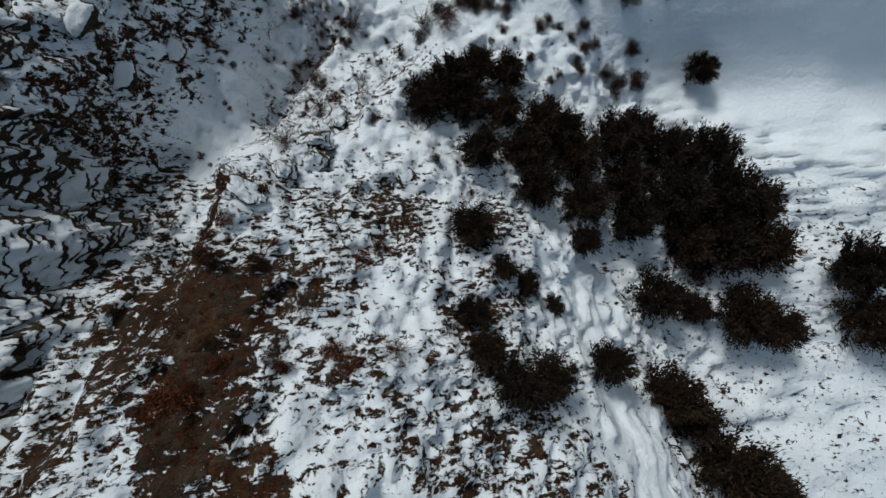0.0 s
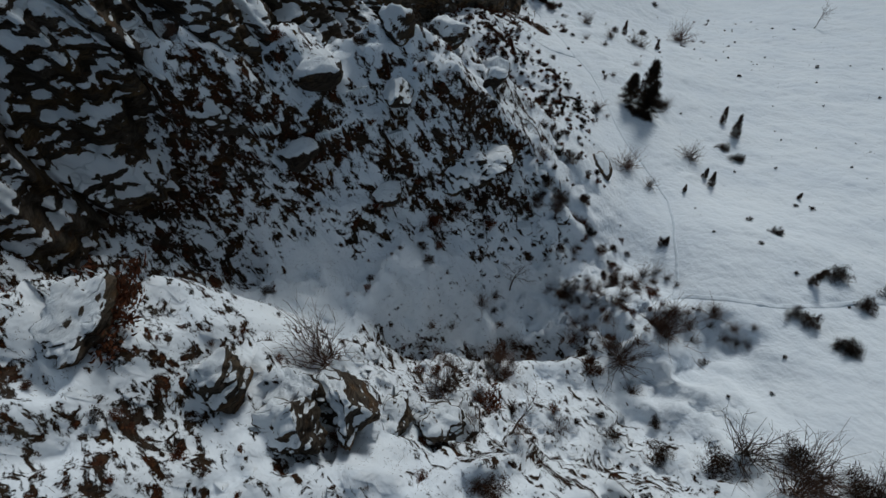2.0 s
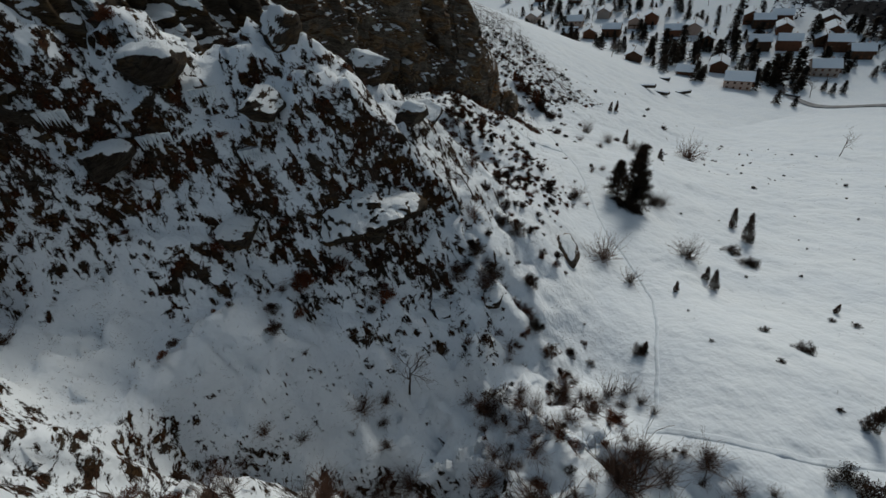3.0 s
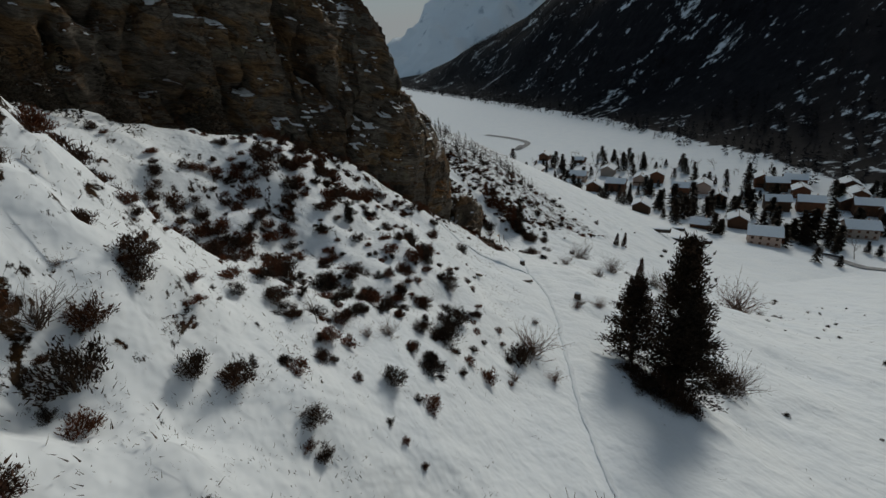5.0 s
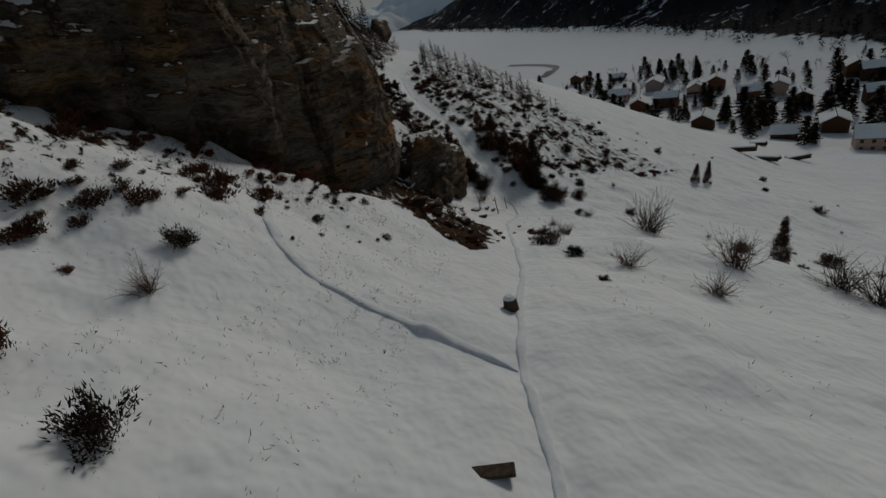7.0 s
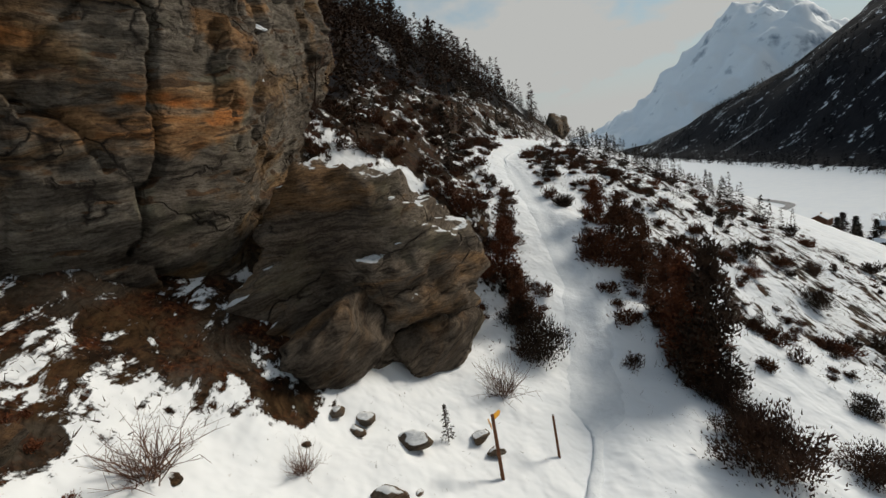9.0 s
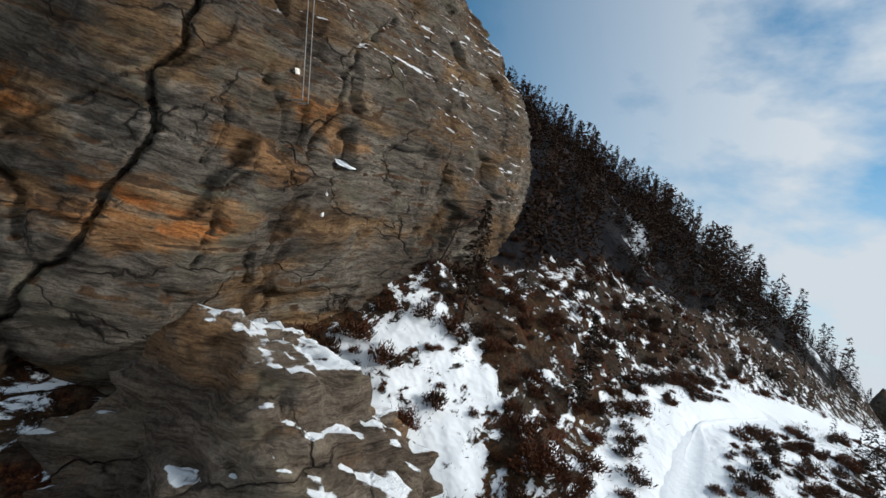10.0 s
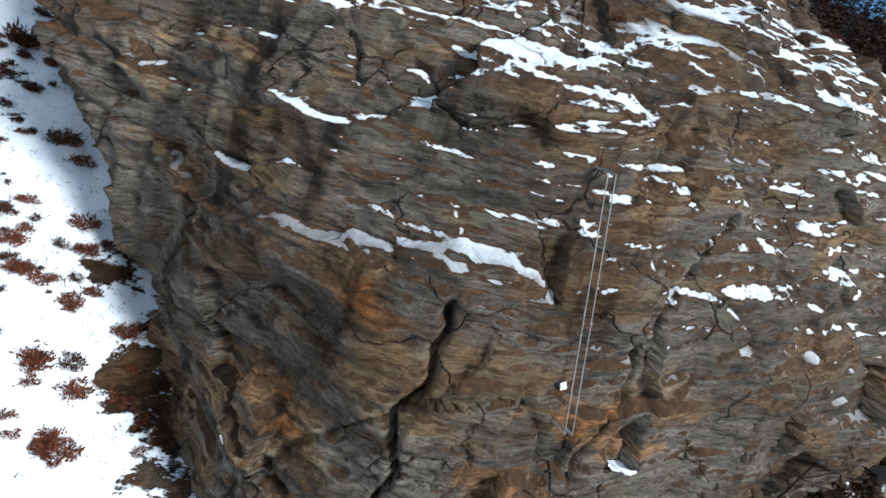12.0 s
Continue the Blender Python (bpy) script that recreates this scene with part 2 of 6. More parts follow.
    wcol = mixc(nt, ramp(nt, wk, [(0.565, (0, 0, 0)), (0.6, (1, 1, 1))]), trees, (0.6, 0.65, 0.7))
    edge = maths(nt, "ADD", sep.outputs[1], maths(nt, "MULTIPLY", maths(nt, "SUBTRACT", w1, 0.5), 1.6))
    wood = ramp(nt, edge, [(0.47, (0, 0, 0)), (0.53, (1, 1, 1))])
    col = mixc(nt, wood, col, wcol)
    put(nt, bs, col, 0.8, 0.03)
    h = maths(nt, "ADD", maths(nt, "MULTIPLY", mr.outputs[0], -0.5), maths(nt, "MULTIPLY", noise_tex(nt, v, 1.3, 2, 0.45), 0.6))
    h = maths(nt, "ADD", h, maths(nt, "MULTIPLY", noise_tex(nt, v, 0.5, 3), 0.8))
    bump(nt, bs, h, 0.75, 0.35)
    return m


def mat_cliff(name="cliff rock", lo=0.72, hi=0.78, warm=1.0, turf=True, tone=1.0, patchy=True, broken=0.85, seeps=(), sunny=False):
    m, nt, bs, tc = material(name)
    v = tc.outputs["Object"]
    rock, beds, fine, joint = rock_colour(nt, v, warm, tone, seeps)
    # dark seepage streaks down the face
    seep = noise_tex(nt, v, 1.0, 6, 0.62, 0.5, (0.42, 0.42, 0.05))
    rock = mixc(nt, ramp(nt, seep, [(0.56, (0, 0, 0)), (0.64, (0.85, 0.85, 0.85))]), rock, mixc(nt, 1.0, rock, (0.22, 0.19, 0.17), "MULTIPLY")) if patchy else rock
    if turf:
        # dead grass and earth where the rock leans back
        grass = ramp(nt, noise_tex(nt, v, 4.0, 7, 0.75), [(0.3, (0.02, 0.013, 0.009)), (0.52, (0.07, 0.042, 0.024)), (0.75, (0.15, 0.085, 0.04))])
        rock = mixc(nt, snow_mask(nt, v, 0.42, 0.52, 0.4, 0.75), rock, grass)
    sn = snow_mask(nt, bed_vector(nt, v, 0.5, 1.4), lo, hi, 1.0, broken)
    # snow keeps only in some stretches
    sn = maths(nt, "MULTIPLY", sn, ramp(nt, noise_tex(nt, v, 0.11, 4, 0.6), [(0.44, (0, 0, 0)), (0.5, (1, 1, 1))]), True) if patchy else sn
    if sunny:
        # the steep lower face has shed its snow
        zs = nt.nodes.new("ShaderNodeSeparateXYZ")
        nt.links.new(v, zs.inputs[0])
        up = nt.nodes.new("ShaderNodeMapRange")
        nt.links.new(zs.outputs[2], up.inputs[0])
        up.inputs[1].default_value, up.inputs[2].default_value = 14.0, 16.5
        sn = maths(nt, "MULTIPLY", sn, up.outputs[0], True)
    put(nt, bs, mixc(nt, sn, rock, SNOW), 0.85)
    crack = noise_tex(nt, v, 0.9, 10, 0.72, 0.8)
    h = maths(nt, "ADD", maths(nt, "MULTIPLY", fine, 0.7), maths(nt, "MULTIPLY", crack, 0.5))
    h = maths(nt, "ADD", h, maths(nt, "MULTIPLY", joint, -0.5))
    h = maths(nt, "ADD", h, maths(nt, "MULTIPLY", sn, 0.2))
    bump(nt, bs, h, 1.0, 0.28)
    return m


def mat_plain(name, stops, scale=6.0, rough=0.8, stretch=None, bumpy=0.3, random=0.0, dist=0.03):
    m, nt, bs, tc = material(name)
    n = noise_tex(nt, tc.outputs["Object"], scale, 6, 0.65, 0.2, stretch)
    c = ramp(nt, n, stops)
    if random:
        oi = nt.nodes.new("ShaderNodeObjectInfo")
        c = mixc(nt, 1.0, c, ramp(nt, oi.outputs["Random"], [(0, (1 - random,) * 3), (1, (1 + random, 1, 1 - 0.3 * random))]), "MULTIPLY")
    put(nt, bs, c, rough, 0.5 if rough < 0.6 else 0.12)
    if bumpy:
        bump(nt, bs, n, bumpy, dist)
    return m


M_GROUND = mat_ground()
SEEPS = (((-4.6, -6.1, 11.1), 1.0, (0.7, 0.3, 1.5)), ((-3.3, -6.8, 9.3), 1.2, (0.5, 0.3, 1.9)), ((0.1, -11.8, 10.5), 1.1, (0.7, 0.4, 1.3)), ((-6.0, -5.8, 13.0), 1.0, (0.6, 0.3, 1.4)),
         ((-1.0, -10.3, 13.7), 0.9, (0.6, 0.4, 1.5)), ((-2.1, -8.1, 8.4), 1.2, (0.5, 0.3, 1.6)))
M_CLIFF = mat_cliff(lo=0.68, hi=0.74, seeps=SEEPS, sunny=True)
M_BOULDER = mat_cliff("boulder rock", 0.86, 0.9, 1.0, False, 1.12, False, 0.4)
M_BLOCK = mat_cliff("bare block rock", 1.2, 1.25, 1.0, False, 1.12, False, 0.0)
M_TURF = mat_cliff("turfy rock", 0.95, 1.0, 0.9, True, 0.4, False)
M_EDGE = mat_cliff("brown edge rock", 0.6, 0.66, 1.0, False, 0.62, False, 0.5)
M_CAPPED = mat_cliff("snow-capped rock", 0.76, 0.82, 0.9, False, 0.45, False, 0.35)
M_CRAG = mat_cliff("dark wet crag", 0.46, 0.52, 0.9, True, 0.5, False)
M_TRODDEN = mat_plain("trodden snow", [(0.3, (0.6, 0.65, 0.71)), (0.7, (0.73, 0.78, 0.83))], 3.0, 0.75, None, 0.6, 0, 0.08)
M_PINE = mat_plain("dark pine needles", [(0.3, (0.01, 0.009, 0.006)), (0.6, (0.026, 0.019, 0.012)), (0.85, (0.06, 0.038, 0.022))], 3.0, 0.7, None, 0, 0.3)
M_JUNIPER = mat_plain("brown juniper", [(0.3, (0.018, 0.013, 0.01)), (0.6, (0.05, 0.034, 0.022)), (0.85, (0.095, 0.058, 0.036))], 3.0, 0.75, None, 0, 0.4)
M_RUST = mat_plain("rusty shrub leaves", [(0.3, (0.045, 0.02, 0.012)), (0.6, (0.12, 0.05, 0.024)), (0.85, (0.2, 0.09, 0.04))], 3.0, 0.75, None, 0, 0.3)
M_TWIG = mat_plain("bare twigs", [(0.3, (0.05, 0.035, 0.028)), (0.7, (0.15, 0.11, 0.085))], 5.0, 0.8, None, 0, 0.3)
M_BARK = mat_plain("bark", [(0.3, (0.03, 0.022, 0.017)), (0.7, (0.1, 0.075, 0.055))], 8.0, 0.85, (1, 1, 0.2))
M_TIMBER = mat_plain("old timber", [(0.3, (0.06, 0.035, 0.02)), (0.7, (0.17, 0.1, 0.06))], 4.0, 0.75, (1, 1, 6), 0.2, 0.5)
M_PLASTER = mat_plain("pale plaster", [(0.3, (0.36, 0.31, 0.26)), (0.7, (0.5, 0.45, 0.39))], 3.0, 0.85, None, 0.1, 0.3)
M_ROOFSNOW = mat_plain("roof snow", [(0.3, (0.72, 0.77, 0.83)), (0.7, SNOW)], 1.0, 0.7, None, 0.4, 0, 0.1)
M_SNOW = mat_plain("fresh snow", [(0.3, (0.74, 0.79, 0.85)), (0.7, SNOW)], 1.5, 0.7, None, 0.4, 0, 0.06)
M_WINDOW = mat_plain("window glass", [(0.3, (0.02, 0.025, 0.03)), (0.7, (0.05, 0.06, 0.07))], 1.0, 0.1, None, 0)
M_YELLOW = mat_plain("yellow sign paint", [(0.3, (0.75, 0.33, 0.02)), (0.7, (0.9, 0.45, 0.03))], 8.0, 0.45, None, 0)
M_WHITE = mat_plain("white enamel", [(0.3, (0.72, 0.66, 0.6)), (0.7, (0.82, 0.78, 0.72))], 5.0, 0.5, None, 0)
M_METAL = mat_plain("weathered steel", [(0.3, (0.3, 0.3, 0.3)), (0.7, (0.5, 0.5, 0.48))], 5.0, 0.5, None, 0)
M_METAL.node_tree.nodes["Principled BSDF"].inputs["Metallic"].default_value = 0.8
M_ROAD = mat_plain("slushy road", [(0.3, (0.09, 0.09, 0.1)), (0.7, (0.3, 0.31, 0.33))], 0.4, 0.6, None, 0.2)


# ---- terrain ----
PERM = np.random.RandomState(7).permutation(512)
GRAD = np.random.RandomState(8).normal(size=(512, 3))
GRAD /= np.linalg.norm(GRAD, axis=1, keepdims=True)


def perlin(x, y, z):
    x, y, z = np.broadcast_arrays(np.asarray(x, float), np.asarray(y, float), np.asarray(z, float))
    ix, iy, iz = np.floor(x).astype(int), np.floor(y).astype(int), np.floor(z).astype(int)
    fx, fy, fz = x - ix, y - iy, z - iz
    u, v, w = (f * f * f * (f * (6 * f - 15) + 10) for f in (fx, fy, fz))
    total = 0
    for a in (0, 1):
        for b in (0, 1):
            for c in (0, 1):
                g = GRAD[PERM[(PERM[(PERM[(ix + a) % 512] + iy + b) % 512] + iz + c) % 512]]
                dot = g[..., 0] * (fx - a) + g[..., 1] * (fy - b) + g[..., 2] * (fz - c)
                total = total + dot * np.where(a, u, 1 - u) * np.where(b, v, 1 - v) * np.where(c, w, 1 - w)
    return total * 1.5


def fbm(x, y, z=0.0, octaves=5, rough=0.5, ridged=False):
    total, amp, k = 0, 1.0, 1.0
    for i in range(octaves):
        n = perlin(x * k + 17.3 * i, y * k - 9.1 * i, z * k + 5.7 * i)
        total = total + amp * ((1 - 2 * np.abs(n)) if ridged else n)
        amp, k = amp * rough, k * 2.03
    return total


def smooth(e0, e1, x):
    t = np.clip((x - e0) / (e1 - e0), 0, 1)
    return t * t * (3 - 2 * t)


def soft_max(a, b, k):
    h = np.clip(0.5 + 0.5 * (a - b) / k, 0, 1)
    return b * (1 - h) + a * h + k * h * (1 - h)


# The footpath along the hill's foot: x, y, z. Uphill is to its south.
TRAIL = np.array([(150, -75, 2), (118, -62, 6), (90, -53, 10), (72, -47, 12), (60, -40, 11.8), (50, -31, 10.8), (40, -24, 9.8),
                  (31, -17.5, 7.8), (23, -14, 6.2), (14, -7, 2.4), (6, -3, -0.4), (1, 0.7, -1.7), (-5, 3.4, -1.6), (-9, 4.5, 0.2),
                  (-16, 4.9, 3.6), (-26, 5.3, 6.6), (-45, 11, 8), (-90, 35, 7), (-127, 49, 4), (-165, 41, 0), (-230, 0, -10), (-330, -100, -20)], float)


def to_trail(x, y):
    """Distance from the trail, its height there, the side (1: uphill)."""
    best = np.full(x.shape, 1e18)
    height, weight, side = np.zeros(x.shape), np.zeros(x.shape), np.ones(x.shape)
    for a, b in zip(TRAIL[:-1], TRAIL[1:]):
        d = b - a
        t = np.clip(((x - a[0]) * d[0] + (y - a[1]) * d[1]) / (d[0] ** 2 + d[1] ** 2), 0, 1)
        px, py = a[0] + t * d[0], a[1] + t * d[1]
        q = (x - px) ** 2 + (y - py) ** 2
        near = q < best
        best = np.where(near, q, best)
        w = math.hypot(d[0], d[1]) / (q + 1.5) ** 3
        height, weight = height + w * (a[2] + t * d[2]), weight + w
        cross = d[0] * (y - a[1]) - d[1] * (x - a[0])
        side = np.where(near, np.where(cross > 0, 1.0, -1.0), side)
    return np.sqrt(best), height / weight, side


def forest_base(x, y):
    """Signed distance behind the line along which the far mountain's foot runs."""
    f1 = ((x + 55) * 137 + (y - 264) * 282) / 313.5
    f2 = ((x + 337) * 88 + (y - 401) * 333) / 344.4
    return np.maximum(f1, f2)


# trodden lines: the path itself, its branch down to the hut, a fork towards the cliff
FOOTPATH = np.array([(66, -48.5), (64.8, -45.6), (61.5, -41), (57, -35.3), (51.2, -31.4), (46, -28.8), (41.5, -26), (36.8, -22.4), (33, -19.4), (27.6, -16), (23, -13.6),
                     (15.9, -8.7), (8.2, -4.3), (4.1, -1.9), (2.2, -0.2), (0.2, 1.7), (-5.3, 3.7), (-8.3, 4.6), (-10.9, 5.1), (-16, 5.2), (-26, 5.5), (-40, 10)])
BRANCH = np.array([(57.5, -61.5), (61.5, -57), (64.6, -53), (66.2, -48.5), (69.5, -46.2), (74, -43.2), (80, -36), (88.7, -25.8)])
FORK = np.array([(24, -14.4), (20.4, -16.6), (18, -18.4), (15, -18.8), (12, -18.6), (8, -19.5)])


# heathery belt across the slope under the east side of the cliff
HEATH = np.array([(31, -41), (27.5, -38), (23, -34), (18, -30), (15, -25), (11, -21)], float)


def to_line(x, y, line):
    best = np.full(np.shape(x), 1e18)
    for a, b in zip(line[:-1], line[1:]):
        d = b - a
        t = np.clip(((x - a[0]) * d[0] + (y - a[1]) * d[1]) / (d @ d), 0, 1)
        best = np.minimum(best, (x - a[0] - t * d[0]) ** 2 + (y - a[1] - t * d[1]) ** 2)
    return np.sqrt(best)


# x, y, rise, reach
SWELLS = ((41.5, -58, 5.0, 7.5), (34, -51, 3.0, 8), (30, -41, -4.6, 6.5), (59, -80, -3.5, 7), (32, -73, 4.5, 7.5), (38, -83, -6.5, 7), (46, -77, -3.5, 6), (58, -51, -5.0, 7), (51, -94, -4.0, 9), (67, -37, 2.0, 8), (-26, -33, -12, 17), (24, 9, 3.0, 20), (6.2, -8.0, 1.3, 3.2))


def terrain(x, y, detail=True):
    x, y = np.asarray(x, float), np.asarray(y, float)
    d, zt, side = to_trail(x, y)
    east = smooth(24, 36, x)
    steep = 0.8 * east + 0.33 * (1 - east)
    steep = steep * smooth(-30, -8, x) + 0.8 * (1 - smooth(-30, -8, x))
    wild_west = smooth(-12, -28, x)
    steep = steep - 0.06 * wild_west
    up = 0.42 * np.minimum(d, 4) + (0.8 + 0.17 * wild_west) * np.clip(d - 4, 0, 14) + steep * np.clip(d - 18, 0, 56) + 0.5 * np.clip(d - 74, 0, 400)
    down = -0.3 * np.minimum(d, 6) - 0.52 * np.clip(d - 6, 0, 1e9)
    hill = zt + np.where(side > 0, up, down)
    xp = np.where(x > 0, x, 0)
    plain = -14.5 - 0.25 * y + 0.29 * np.minimum(xp, 150)
    plain = soft_max(plain, -57 + 0.01 * (y - 200), 14)
    z = soft_max(hill, plain, 5)
    # swells and hollows of the spur and of the top
    for sx, sy, rise_by, reach in SWELLS:
        z = z + rise_by * np.exp(-((x - sx) ** 2 + (y - sy) ** 2) / reach ** 2)
    # the top falls away to the east
    z = z - 17 * smooth(82, 126, x) * smooth(-50, -74, y)
    # the top above the start, and the couloir that cuts the hill in front of it
    prom = smooth(-84, -92, y + 0.2 * (x - 60)) * smooth(44, 52, x) * smooth(96, 72, x)
    z = z + 3.0 * prom * smooth(140, 104, -y)
    across = (x - 46.5) * 0.844 - (y + 75) * 0.537 + 1.5 * fbm(x / 8, y / 8, 6.6, 3)
    along = (x - 46.5) * 0.537 + (y + 75) * 0.844
    across = across - 3.2 * smooth(-4, -12, along)
    z = z - 10.5 * smooth(8.5, 4.0, across) * smooth(-19, -3, across) * smooth(27, 14, along) * smooth(-48, -22, along)
    # the bowl under the northern edge of the top
    below = (y + 83) * 0.894 - (x - 54) * 0.447 + 3.2 * fbm(x / 6, y / 6, 2.9, 4, 0.6)
    z = z - 8.0 * smooth(0.0, 6.5, below) * smooth(26, 9, below) * smooth(49, 55, x) * smooth(82, 70, x)
    if detail:
        near = smooth(260, 120, np.hypot(x - 40, y + 30))
        hilly = smooth(3, 12, d) * (side > 0)
        z = z + near * 0.5 * fbm(x / 9, y / 9, 1.3, 4) * smooth(1, 6, d)
        z = z + near * hilly * 1.5 * fbm(x / 11, y / 11, 4.7, 5, 0.55)
        craggy = hilly * near * smooth(20, 30, x) * smooth(-36, -48, y)
        z = z + craggy * (1.5 * fbm(x / 6, y / 6, 9.1, 5, 0.62, True) + 0.35 * fbm(x / 1.5, y / 1.5, 4.4, 3, 0.6))
        # ledges of tilted beds
        beds = z + 0.35 * x - 0.15 * y + 4.0 * fbm(x / 9, y / 9, 3.3, 4, 0.6)
        t = beds / 2.6 - np.floor(beds / 2.6)
        scar = np.maximum(craggy, near * smooth(-76, -84, y) * smooth(42, 50, x) * smooth(92, 70, x) * 0.12)
        z = z + scar * 2.6 * 0.7 * (smooth(0.5, 0.95, t) - t) * np.clip(0.6 + 1.2 * fbm(x / 12, y / 12, 7.7, 3), 0, 1)
        z = z + near * 0.2 * fbm(x / 1.7, y / 1.7, 2.2, 3) * smooth(0.5, 2.5, d)
        # snow hummocks over buried shrubs below the cliff
        z = z + near * 0.3 * fbm(x / 2.1, y / 2.1, 6.4, 2) * (side > 0) * smooth(3, 8, d) * smooth(16, 24, x) * smooth(50, 42, x)
        # paths pressed into the snow, with a low rim
        for line, deep in ((FOOTPATH, 0.2), (BRANCH, 0.16), (FORK, 0.08)):
            q = to_line(x, y, line)
            z = z + near * (0.06 * np.exp(-((q - 0.95) / 0.4) ** 2) - deep * np.exp(-(q / 0.6) ** 2))
        prm = near * smooth(-80, -86, y) * smooth(44, 52, x)
        rim = near * smooth(-3, 1, below) * smooth(11, 6, below) * smooth(49, 55, x) * smooth(80, 70, x)
        z = z + rim * (1.4 * fbm(x / 4, y / 4, 8.3, 4, 0.6, True) + 0.5 * fbm(x / 1.3, y / 1.3, 5.2, 3))
        z = z + prm * (0.5 * fbm(x / 3, y / 3, 5.5, 4, 0.6, True) + 0.25 * fbm(x / 1.2, y / 1.2, 1.5, 2))
    # far mountain
    f = forest_base(x, y)
    rise = np.clip(f, 0, None)
    z = z + 0.72 * rise * smooth(0, 220, rise) * (1 + 0.25 * fbm(x / 400, y / 400, 3.1, 4)) * smooth(2600, 1200, rise) * (0.12 + 0.88 * smooth(-2500, -450, x))
    return z


def height(x, y):
    return float(terrain(np.array([x]), np.array([y]))[0])


def axis(lo, hi, step, far, grow=1.05):
    mid = list(np.arange(lo, hi, step))
    out, s = [hi], step
    while out[-1] < far:
        s *= grow
        out.append(out[-1] + s)
    left, s = [lo], step
    while left[-1] > -far:
        s *= grow
        left.append(left[-1] - s)
    return np.array(left[:0:-1] + mid + out)


def grid_mesh(name, X, Y, Z, mat, smooth_faces=True):
    n, m = X.shape
    me = bpy.data.meshes.new(name)
    verts = np.stack([X, Y, Z], -1).reshape(-1, 3)
    idx = np.arange(n * m).reshape(n, m)
    quads = np.stack([idx[:-1, :-1], idx[:-1, 1:], idx[1:, 1:], idx[1:, :-1]], -1).reshape(-1, 4)
    me.vertices.add(len(verts))
    me.vertices.foreach_set("co", verts.ravel())
    me.loops.add(quads.size)
    me.loops.foreach_set("vertex_index", quads.ravel())
    me.polygons.add(len(quads))
    me.polygons.foreach_set("loop_start", np.arange(0, quads.size, 4))
    me.polygons.foreach_set("loop_total", np.full(len(quads), 4))
    me.polygons.foreach_set("use_smooth", np.full(len(quads), smooth_faces))
    me.update(calc_edges=True)
    me.materials.append(mat)
    return me


# ---- the main cliff: a wall swept along its foot, then a dome that leans back into the hill ----
# foot of the face: x, y, base z, height of the face
FACE = np.array([(22, -60, 24, 17), (13, -46, 21, 18), (8, -33, 17, 19), (4.4, -22, 11, 19), (1.6, -14.6, 5.5, 18), (-0.9, -10.4, 3.4, 16),
                 (-3.6, -7.7, 3.4, 15), (-8, -7.6, 6, 14), (-14, -7.6, 8.5, 14), (-20, -7.4, 10, 13.5), (-26, -9.6, 12, 12), (-33, -14, 14, 10),
                 (-44, -22, 18, 6), (-58, -30, 24, 1)], float)


def catmull(pts, n):
    pts = np.vstack([2 * pts[0] - pts[1], pts, 2 * pts[-1] - pts[-2]])
    out = []
    for s in np.linspace(0, len(pts) - 3 - 1e-9, n):
        i = int(s)
        t = s - i
        p0, p1, p2, p3 = pts[i:i + 4]
        out.append(0.5 * (2 * p1 + (p2 - p0) * t + (2 * p0 - 5 * p1 + 4 * p2 - p3) * t * t + (3 * p1 - p0 - 3 * p2 + p3) * t ** 3))
    return np.array(out)


